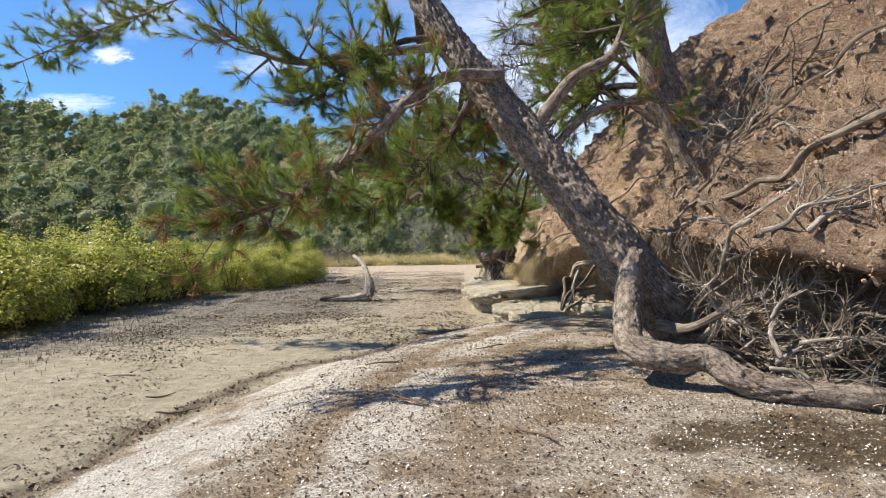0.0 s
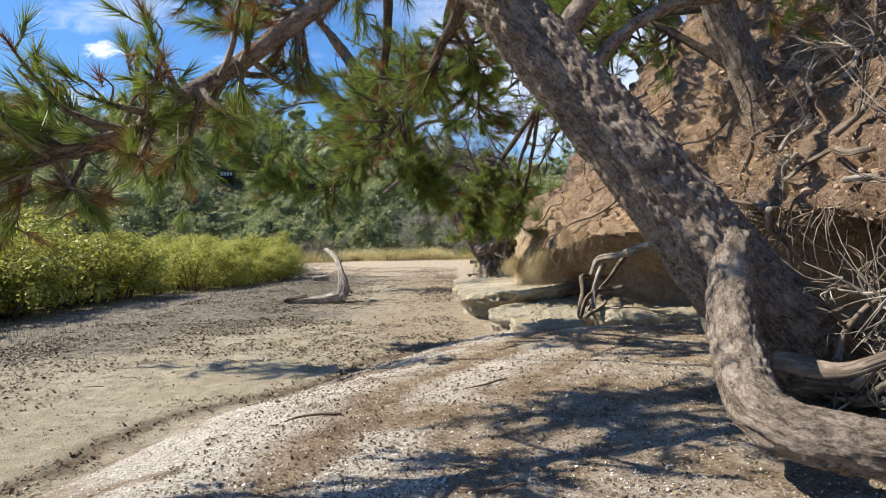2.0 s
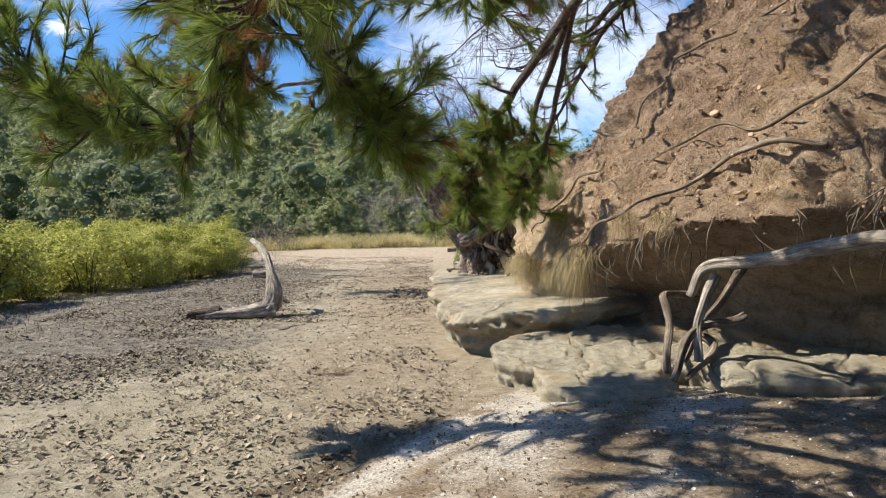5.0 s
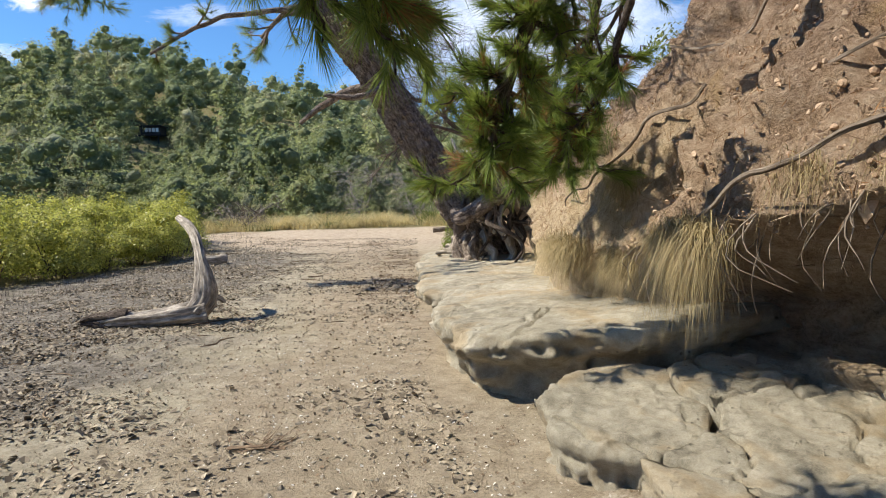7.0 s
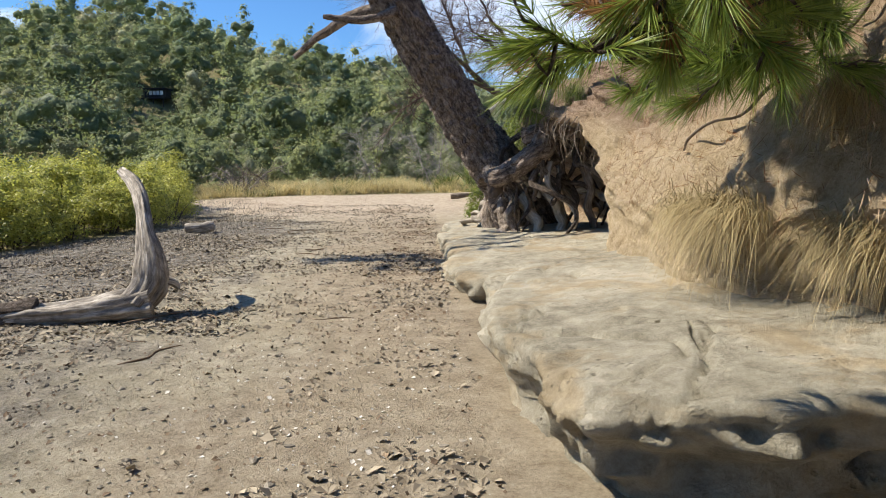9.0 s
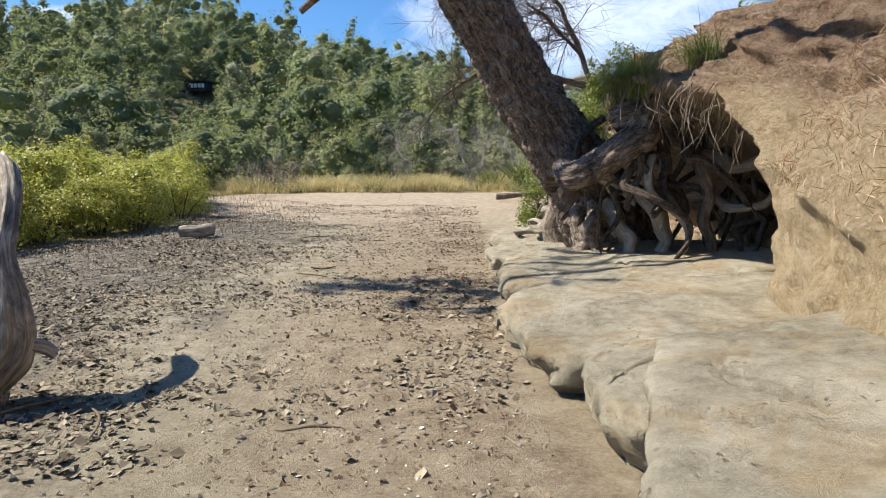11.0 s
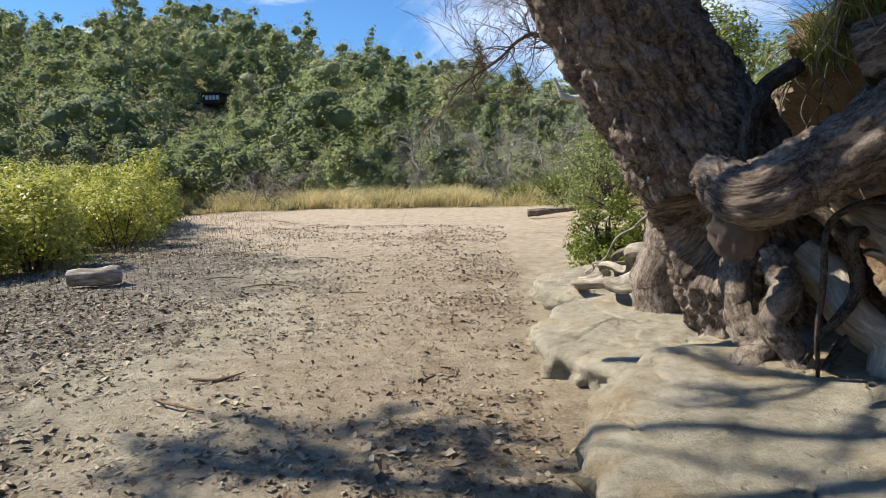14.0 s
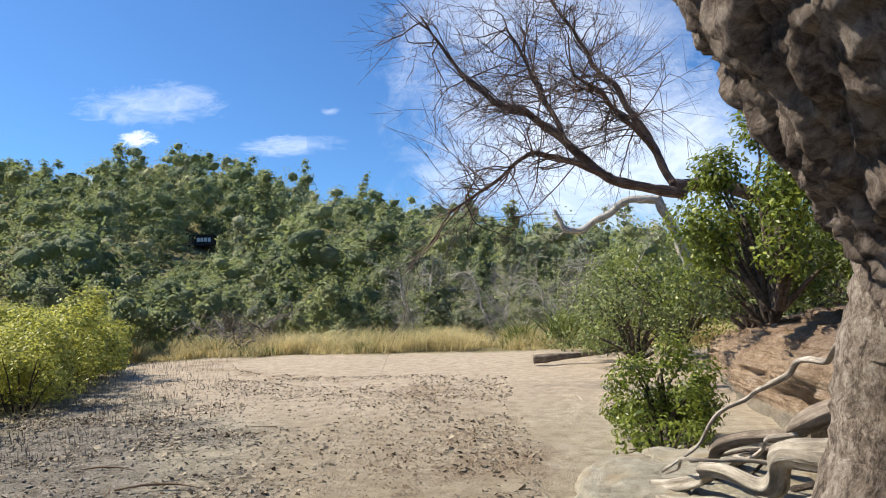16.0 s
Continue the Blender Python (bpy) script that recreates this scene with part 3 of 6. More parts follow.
def make_bank_material():
    m, nt, b, co = nodes_of("eroded_bank_earth", 0.96, 0.1)
    big, mid_n, fine = noise_node(nt, co, 0.9, 6, 0.62, 0.7), noise_node(nt, co, 6.5, 9, 0.74, 0.5), noise_node(nt, co, 38, 8, 0.75)
    f = maths(nt, "ADD", maths(nt, "MULTIPLY", mid_n, 0.6), maths(nt, "MULTIPLY", fine, 0.4))
    clay = ramp(nt, f, [(0.35, (0.14, 0.088, 0.055)), (0.49, (0.44, 0.315, 0.215)), (0.64, (0.66, 0.53, 0.4))])
    duff = ramp(nt, f, [(0.36, (0.075, 0.047, 0.032)), (0.5, (0.3, 0.205, 0.145)), (0.65, (0.53, 0.4, 0.3))])
    amber = ramp(nt, f, [(0.35, (0.22, 0.135, 0.06)), (0.6, (0.5, 0.35, 0.18))])
    stone = ramp(nt, f, [(0.35, (0.2, 0.17, 0.13)), (0.62, (0.44, 0.39, 0.31))])
    c = mix(nt, attribute(nt, "duff"), clay, duff)
    c = mix(nt, ramp(nt, big, [(0.6, (0, 0, 0)), (0.68, (0.6, 0.6, 0.6))]), c, amber)
    c = mix(nt, attribute(nt, "foot"), c, stone)
    ochre = ramp(nt, f, [(0.36, (0.34, 0.245, 0.14)), (0.5, (0.58, 0.455, 0.29)), (0.64, (0.72, 0.6, 0.43))])
    c = mix(nt, attribute(nt, "ochre"), c, ochre)
    nt.links.new(c, b.inputs["Base Color"])
    bump(nt, b, f, 1.0, 0.16)
    return m


M_BANK = make_bank_material()
by = graded((-8, 7, 30, 50), (0.35, 0.055, 0.3))
bu = graded((0, 0.34, 0.8, 1.0), (0.0034, 0.0048, 0.02))
U, YB = np.meshgrid(bu, by)
u, yb = U.ravel(), YB.ravel()
xb, zb = bank_surface(yb, u)
pb = np.stack([xb, yb, zb], 1)
worn = smooth(18.6, 19.6, yb) * smooth(25.0, 24.2, yb) * smooth(0.48, 0.38, u)
rough = smooth(0.0, 0.08, u) * (1 - 0.6 * worn)
gully = fbm(np.stack([yb * 1.4, zb * 0.35, xb * 0.2], 1), 4, 33)
f1, f2 = cells(pb * 2.6 + 0.4 * np.stack([fbm(pb * 2, 2, 60 + k) for k in range(3)], 1), 41)
push = rough * (0.15 * gully + 0.17 * fbm(pb * 1.1, 5, 35) + 0.1 * (0.5 - np.abs(fbm(pb * 3.1, 4, 37))) + 0.15 * fbm(pb * 5, 5, 38) + 0.09 * (np.clip((f2 - f1) * 2, 0, 1) - 0.5))
# drips of clay hang below the lip
push += 0.16 * np.exp(-(((u - 0.31) / 0.03) ** 2)) * fbm(np.stack([yb * 3.2, 0 * yb, 0 * yb], 1), 3, 39)
xb, zb = xb - push * 0.85, zb + push * 0.35
nu, nb = len(bu), len(by)
i, j = np.meshgrid(np.arange(nb - 1), np.arange(nu - 1), indexing="ij")
quads = np.stack([i * nu + j, (i + 1) * nu + j, (i + 1) * nu + j + 1, i * nu + j + 1], -1).reshape(-1, 4)
duff = np.clip(smooth(0.36, 0.55, u + 0.13 * fbm(pb * 0.8, 3, 43)) * 0.7 + smooth(16, 13, yb) * 0.6 + 0.25 * fbm(pb * 1.1, 3, 44), 0, 1)
geo = Geo().add(np.stack([xb, yb, zb], 1), quads)
single("bank", geo, M_BANK, "eroded orange-brown earth bank with hollows under its lip", "bank", "structure", attributes=dict(duff=duff, ochre=np.clip(worn * 0.9 + 0.65 * smooth(12.5, 14, yb) * smooth(18.4, 17, yb) * smooth(0.3, 0.2, u) * smooth(0.02, 0.08, u) + 0.9 * smooth(24.4, 25.2, yb) * smooth(28.6, 27.6, yb) * smooth(0.34, 0.3, u) * smooth(0.05, 0.12, u), 0, 1), foot=smooth(0.13, 0.03, u + 0.03 * fbm(pb * 2, 2, 46))))


# ---- sandstone ledges ----
def slab(name, outline, top, tilt, undercut, label, seed, thick=0.55, crack=0.0, rough_top=1.0, brow=0.2):
    """A worn slab: rounded on top, undercut below its brow, pitted on its face."""
    o = np.array(outline, float)
    ring = curve_points(np.vstack([o, o[:1]]), 181)[:-1]
    wav = np.column_stack([ring, 0 * ring[:, 0]])
    ring = ring + np.stack([fbm(wav * 2.2 + 3 * k, 4, seed + 20 + k) for k in (0, 1)], 1) * 0.07
    mid = o.mean(0)
    g = Geo()
    n = len(ring)
    prof = [(a, 0.0) for a in np.linspace(0.02, 0.92, 32)] + [(0.94, -0.02 * brow), (0.965, -0.05 * brow), (0.985, -0.12 * brow), (0.997, -0.25 * brow), (1.0, -0.42 * brow), (1.0, -0.6 * brow), (0.995, -0.8 * brow), (0.985, -brow)]
    prof += [(1 - undercut * a, -brow - (thick - brow) * b) for a, b in ((0.15, 0.05), (0.35, 0.1), (0.55, 0.18), (0.75, 0.28), (0.9, 0.4), (1.0, 0.52), (1.0, 0.64), (0.95, 0.8), (0.85, 1.0))]
    rows = []
    for k, (a, dz) in enumerate(prof):
        xy = mid + (ring - mid) * a
        z = top + tilt[0] * (xy[:, 0] - mid[0]) + tilt[1] * (xy[:, 1] - mid[1]) + dz
        rows.append(np.column_stack([xy, z]))
    v = np.array(rows).reshape(-1, 3)
    a = np.repeat([p[0] for p in prof], n)
    depth = np.repeat([p[1] for p in prof], n)
    way = v - np.r_[mid, top - 0.5]
    way /= np.linalg.norm(way, axis=1)[:, None]
    f1, f2 = cells(v * (7, 7, 5), seed)
    face = smooth(-0.05, -0.12, depth)
    d = 0.05 * fbm(v * 1.5, 4, seed + 1) + 0.03 * rough_top * (0.4 - np.abs(fbm(v * 3.4, 4, seed + 2))) + 0.012 * fbm(v * 12, 2, seed + 3) + face * (0.13 * fbm(v * (3.2, 3.2, 5), 4, seed + 5) - 0.2 * np.clip(0.5 - f1, 0, 1))
    pits = smooth(0.2, 0.08, f1) * smooth(0.55, 0.9, a) * smooth(0.1, 0.5, fbm(v * 1.1, 2, seed + 8))
    e1, e2 = cells(v * (0.9, 0.75, 0.1) + 0.3 * np.stack([fbm(v * 1.6, 2, seed + 70 + k) for k in range(3)], 1), seed + 9)
    joint = smooth(0.035, 0.0, e2 - e1) * rough_top
    v = v + way * (d - 0.05 * pits)[:, None] * (0.35 + 0.65 * np.clip(a * 1.5, 0, 1))[:, None]
    v[:, 2] -= 0.045 * joint * (depth > -0.1) + 0.03 * fbm(v * (0.5, 3.0, 1), 2, seed + 12) * (depth > -0.05) * crack
    m = len(prof)
    i, j = np.meshgrid(np.arange(m - 1), np.arange(n), indexing="ij")
    k = (j + 1) % n
    q = np.stack([i * n + j, (i + 1) * n + j, (i + 1) * n + k, i * n + k], -1).reshape(-1, 4)
    g.add(v, q, np.arange(n)[None, :].repeat(1, 0))
    base = (float(mid[0]), float(mid[1]), float(ground_z(mid[0], mid[1])))
    return single(name, g, M_ROCK, label, "rock", base=base, group="sandstone ledges")


LEDGE = "pale worn sandstone ledge, undercut and pitted along its edge"
slab("rock_ledge", [(0.6, 19.05), (0.5, 19.9), (0.55, 20.9), (0.85, 22.0), (1.3, 22.75), (2.5, 22.7), (3.1, 20.8), (3.3, 18.7), (2.6, 18.15), (1.9, 18.2), (1.35, 18.42), (0.95, 18.6), (0.7, 18.82)], 0.6, (0.1, -0.03), 0.16, LEDGE, 101, 0.75, 0.0, 1.0, 0.16)
CRACKED = "cracked grey-tan sandstone block at the foot of the bank"
slab("rock_ledge", [(1.12, 17.3), (1.08, 17.8), (1.4, 18.2), (2.0, 18.15), (2.1, 17.6), (1.95, 17.1), (1.45, 16.95)], 0.32, (0.04, 0.13), 0.08, CRACKED, 111, 0.6, 0.0, 1.6, 0.1)
slab("rock_ledge", [(1.5, 16.9), (1.98, 17.05), (2.15, 17.6), (2.1, 18.1), (2.9, 18.1), (3.1, 17.3), (2.6, 16.6), (2.0, 16.45)], 0.36, (0.03, 0.12), 0.07, CRACKED, 115, 0.6, 0.0, 1.6, 0.1)
slab("rock_ledge", [(1.42, 16.8), (1.95, 16.4), (2.5, 16.5), (2.75, 16.2), (2.5, 15.75), (1.9, 15.8), (1.45, 16.25)], 0.3, (0.02, 0.1), 0.06, "flat grey-tan sandstone plate sunk in the sand", 116, 0.5, 0.0, 1.2, 0.08)
slab("rock_ledge", [(2.7, 16.6), (3.15, 17.2), (3.0, 17.8), (3.9, 17.7), (4.1, 16.6), (3.4, 16.1)], 0.5, (0.02, 0.08), 0.08, CRACKED, 118, 0.6, 0.0, 1.6, 0.12)
slab("rock_ledge", [(2.8, 16.3), (3.3, 16.0), (4.1, 16.5), (4.8, 16.3), (4.9, 15.4), (4.0, 15.3), (3.1, 15.7)], 0.52, (0.02, 0.05), 0.1, "low brown sandstone boulder at the bank's foot", 121, 0.5, 0.0, 1.5, 0.14)
slab("rock_ledge", [(0.62, 22.0), (0.6, 22.5), (0.9, 22.9), (1.4, 22.8), (1.3, 22.0), (0.9, 21.8)], 0.34, (0.1, 0), 0.1, "crumbling dark sandstone corner below the ledge", 131, 0.45)
slab("rock_ledge", [(0.36, 22.9), (0.38, 23.8), (0.48, 24.6), (0.9, 25.05), (2.0, 25.1), (3.0, 24.9), (3.2, 23.2), (2.4, 22.4), (1.2, 22.5)], 0.34, (0.05, 0.0), 0.1, "broad pale sandstone platform, smooth on top", 141, 0.5, 0.0, 0.25)
slab("rock_ledge", [(0.42, 25.1), (0.36, 25.7), (0.62, 26.5), (1.0, 27.1), (2.2, 27.4), (3.4, 27.0), (3.3, 25.4), (2.0, 25.0), (1.0, 24.95)], 0.36, (0.05, 0.02), 0.12, "rounded olive-tan sandstone slab below the roots", 151, 0.5, 0.0, 0.5)
slab("rock_ledge", [(0.42, 27.5), (0.36, 28.3), (0.7, 29.1), (1.3, 29.3), (2.4, 28.9), (2.4, 27.4), (1.2, 27.0), (0.7, 27.1)], 0.24, (0.06, 0), 0.1, "low jointed sandstone slab beside the pine", 161, 0.4)
slab("rock_ledge", [(0.55, 29.7), (0.5, 30.5), (0.8, 31.2), (1.4, 31.5), (2.2, 31.0), (2.2, 29.6), (1.3, 29.3)], 0.22, (0.05, 0), 0.1, "low jointed sandstone slab beside the pine", 171, 0.4)
slab("rock", [(0.3, 24.36), (0.3, 24.52), (0.45, 24.6), (0.56, 24.5), (0.52, 24.34), (0.4, 24.3)], 0.13, (0, 0), 0.05, "small loose sandstone lump on the sand", 181, 0.25)

# ---- leaning pine ----
def grow(limb, n, reach, down, seed, start=0.2, fork=3, tip=0.011):
    """Side shoots of a limb: rows of control points for each shoot, with the places and ways of the tufts."""
    g = np.random.default_rng(seed)
    row = curve_points(limb, 60)
    shoots, where, way = [], [], []
    for _ in range(n):
        k = int(g.uniform(start, 1) * 58)
        p, r = row[k, :3], row[k, 3]
        t = row[k + 1, :3] - row[k, :3]
        t /= np.linalg.norm(t) + 1e-9
        d = t * 0.7 + g.normal(size=3) * 0.75
        d[2] += 0.1 - down
        d /= np.linalg.norm(d)
        ln = reach * g.uniform(0.45, 1.1)
        bend = g.normal(size=3) * 0.22
        a = p + d * ln * 0.5 + bend * ln * 0.4
        b = p + d * ln + bend * ln * 0.3 + np.array([0, 0, 0.18 * ln])
        rr = min(r * 0.5, 0.022) + 0.004
        shoots.append([(*p, rr), (*a, rr * 0.7), (*b, 0.005)])
        path = curve_points(shoots[-1], 12)[:, :3]
        where += [b, path[9], path[7]]
        way += [b - a, path[9] - path[7], path[8] - path[5]]
        for _ in range(fork):
            q = path[int(g.integers(4, 11))]
            e = (b - a) / (np.linalg.norm(b - a) + 1e-9) + g.normal(size=3) * 0.7
            e[2] += 0.25
            e /= np.linalg.norm(e)
            l2 = ln * g.uniform(0.15, 0.4)
            shoots.append([(*q, 0.007), (*(q + e * l2 * 0.5 + g.normal(size=3) * 0.03), 0.006), (*(q + e * l2), 0.004)])
            where.append(q + e * l2)
            way.append(e)
    return shoots, np.array(where), np.array(way)


def pine_limb(parent, limb, n, reach, down, seed, bark_mat, needle_geo, dry_geo, start=0.2, fork=3, dry=0.12, sides=10, rings=36, count=56, length=0.17):
    g = Geo()
    tube(g, limb, sides, rings, bark_relief(0.012, 0.06, seed), 0.05, seed)
    shoots, where, way = grow(limb, n, reach, down, seed, start, fork)
    for k, s in enumerate(shoots):
        tube(g, s, 4, 5, None, 0, 0, False)
    part("limb", g, bark_mat, parent)
    pick = np.random.default_rng(seed + 1).uniform(size=len(where)) < dry
    if (~pick).any():
        needles(needle_geo, where[~pick], way[~pick], count, length)
    if pick.any():
        needles(dry_geo, where[pick], way[pick], count, length * 0.9, 0.0045, 1.0)


pine = thing("pine_tree", (2.75, 10.1, 0.4), "leaning pine with furrowed grey bark beside the bank", "pine tree")
g = Geo()
tube(g, [(3.9, 10.8, 0.35, 0.34), (3.2, 10.45, 0.85, 0.36), (2.64, 10.25, 1.38, 0.33), (2.2, 10.35, 2.0, 0.30), (1.5, 10.7, 3.0, 0.265), (0.85, 11.05, 3.95, 0.24), (0.2, 11.3, 4.9, 0.2), (-0.5, 11.6, 6.2, 0.15), (-1.2, 12, 8, 0.05)], 150, 420, bark_relief(0.05, 0.07, 5))
part("trunk", g, M_PINE_BARK, pine)
g = Geo()
tube(g, [(2.5, 10.05, 1.75, 0.13), (2.33, 9.7, 1.3, 0.145), (2.2, 9.25, 0.98, 0.145), (2.14, 8.8, 0.82, 0.14), (2.45, 8.55, 0.76, 0.135), (2.75, 8.42, 0.77, 0.12), (2.95, 8.2, 0.63, 0.12), (3.3, 8.0, 0.56, 0.11), (4.2, 7.6, 0.55, 0.09), (5.2, 7.4, 0.5, 0.07)], 70, 260, bark_relief(0.022, 0.06, 8))
part("root", g, M_PINE_BARK, pine, "grey root bent along the ground")
for k, pts in enumerate((
        [(3.0, 10.2, 0.7, 0.1), (3.5, 10.0, 0.75, 0.06), (4.2, 10.1, 1.2, 0.045), (4.9, 10.4, 1.7, 0.03)],
        [(2.75, 9.9, 0.9, 0.07), (3.0, 9.4, 0.95, 0.045), (3.5, 9.2, 1.25, 0.04), (4.3, 9.0, 1.7, 0.03), (5.0, 9.2, 2.1, 0.02)])):
    g = Geo()
    tube(g, pts, 24, 60, wood_relief(0.012, 20 + k), 0.05, k)
    part("root", g, M_ROOT, pine)
green, dry = Geo(), Geo()
pine_limb(pine, [(0.95, 10.95, 4.2, 0.09), (0.05, 10.4, 4.0, 0.075), (-0.71, 9.75, 3.15, 0.062), (-1.29, 9.35, 2.6, 0.05), (-1.7, 9.15, 2.35, 0.035), (-2.3, 8.95, 2.15, 0.012)], 74, 0.75, 0.1, 31, M_PINE_BARK, green, dry, 0.18, 4, 0.3)
pine_limb(pine, [(0.4, 11.2, 4.7, 0.07), (-0.8, 11.0, 4.6, 0.055), (-1.9, 10.8, 4.4, 0.04), (-3.0, 10.6, 4.9, 0.012)], 38, 0.8, 0.05, 32, M_PINE_BARK, green, dry, 0.25, 4, 0.08)
pine_limb(pine, [(-0.3, 11.5, 5.8, 0.05), (-3.0, 12.6, 6.3, 0.025), (-6.0, 14.0, 6.2, 0.018), (-8.6, 14.6, 5.6, 0.012)], 60, 0.8, 0.1, 33, M_PINE_BARK, green, dry, 0.55, 4, 0.08)
pine_limb(pine, [(-0.2, 11.45, 5.6, 0.08), (-0.3, 13.3, 4.7, 0.06), (-0.7, 14.9, 3.5, 0.045), (-1.5, 15.6, 2.7, 0.03), (-2.5, 15.9, 2.8, 0.022), (-3.2, 15.9, 3.4, 0.01)], 110, 0.6, 0.1, 34, M_TWIG, green, dry, 0.4, 4, 0.06)
pine_limb(pine, [(-0.7, 14.9, 3.5, 0.04), (-0.2, 15.8, 2.9, 0.025), (0.2, 16.3, 2.5, 0.01)], 60, 0.55, 0.15, 35, M_TWIG, green, dry, 0.3, 4, 0.06)
pine_limb(pine, [(0.7, 11.1, 4.2, 0.06), (0.4, 12.5, 3.9, 0.05), (-0.3, 13.8, 3.3, 0.03), (-0.8, 14.5, 3.0, 0.01)], 52, 0.9, 0.12, 36, M_TWIG, green, dry, 0.25, 4, 0.2)
pine_limb(pine, [(0.5, 11.2, 4.6, 0.06), (0.5, 13.0, 4.7, 0.05), (0.2, 14.6, 4.3, 0.035), (-0.5, 15.4, 4.0, 0.02), (-1.6, 15.8, 3.9, 0.01)], 100, 0.75, 0.05, 37, M_TWIG, green, dry, 0.45, 4, 0.12)
pine_limb(pine, [(0.5, 13.0, 4.7, 0.04), (0.8, 14.6, 4.3, 0.03), (0.9, 15.8, 3.7, 0.01)], 60, 0.7, 0.05, 38, M_TWIG, green, dry, 0.3, 4, 0.12)
pine_limb(pine, [(1.35, 10.8, 3.4, 0.1), (1.9, 10.9, 4.1, 0.085), (2.5, 11.0, 4.5, 0.07), (2.9, 11.1, 5.6, 0.04)], 20, 0.8, 0.0, 39, M_PINE_BARK, green, dry, 0.6, 3, 0.1)
pine_limb(pine, [(1.5, 10.8, 3.0, 0.06), (2.1, 10.9, 3.6, 0.05), (2.9, 11.0, 3.85, 0.035), (3.4, 11.1, 3.7, 0.012)], 10, 0.7, 0.0, 40, M_PINE_BARK, green, dry, 0.5, 1, 0.5)
pine_limb(pine, [(0.25, 11.3, 4.85, 0.05), (-0.6, 11.2, 4.75, 0.04), (-1.2, 10.9, 4.3, 0.03), (-1.7, 10.6, 3.8, 0.01)], 46, 0.7, 0.1, 41, M_TWIG, green, dry, 0.3, 4, 0.12)
part("needles", green, M_NEEDLE, pine, "green pine needles")
part("dry_needles", dry, M_DRY_NEEDLE, pine, "rusty dead needles")

# ---- pine with bared roots ----
def hollowed(skin, centre, size, depth):
    """The same skin with a rotted hollow sunk into it."""

    def relief(ang, along, place, r):
        q = (((place - centre) / size) ** 2).sum(1)
        return skin(ang, along, place, r) - depth * smooth(1.2, 0.3, q)

    return relief


old = thing("pine_tree", (1.5, 27.8, 0.3), "old dark-barked pine with bared roots on the sandstone", "pine tree")
g = Geo()
tube(g, [(2.2, 28.05, 0.15, 0.62), (1.82, 27.75, 0.75, 0.53), (1.45, 27.47, 1.35, 0.44), (0.82, 27.35, 2.25, 0.39), (0.28, 27.15, 3.1, 0.36), (-0.4, 26.9, 4.2, 0.33), (-1.1, 26.5, 5.1, 0.29), (-1.8, 26.2, 6.0, 0.25), (-2.8, 26, 7.4, 0.18), (-4.0, 25.8, 9.0, 0.06)], 200, 520, hollowed(bark_relief(0.066, 0.09, 51), (1.25, 27.3, 0.92), (0.24, 0.32, 0.42), 0.36))
part("trunk", g, M_DARK_BARK, old)
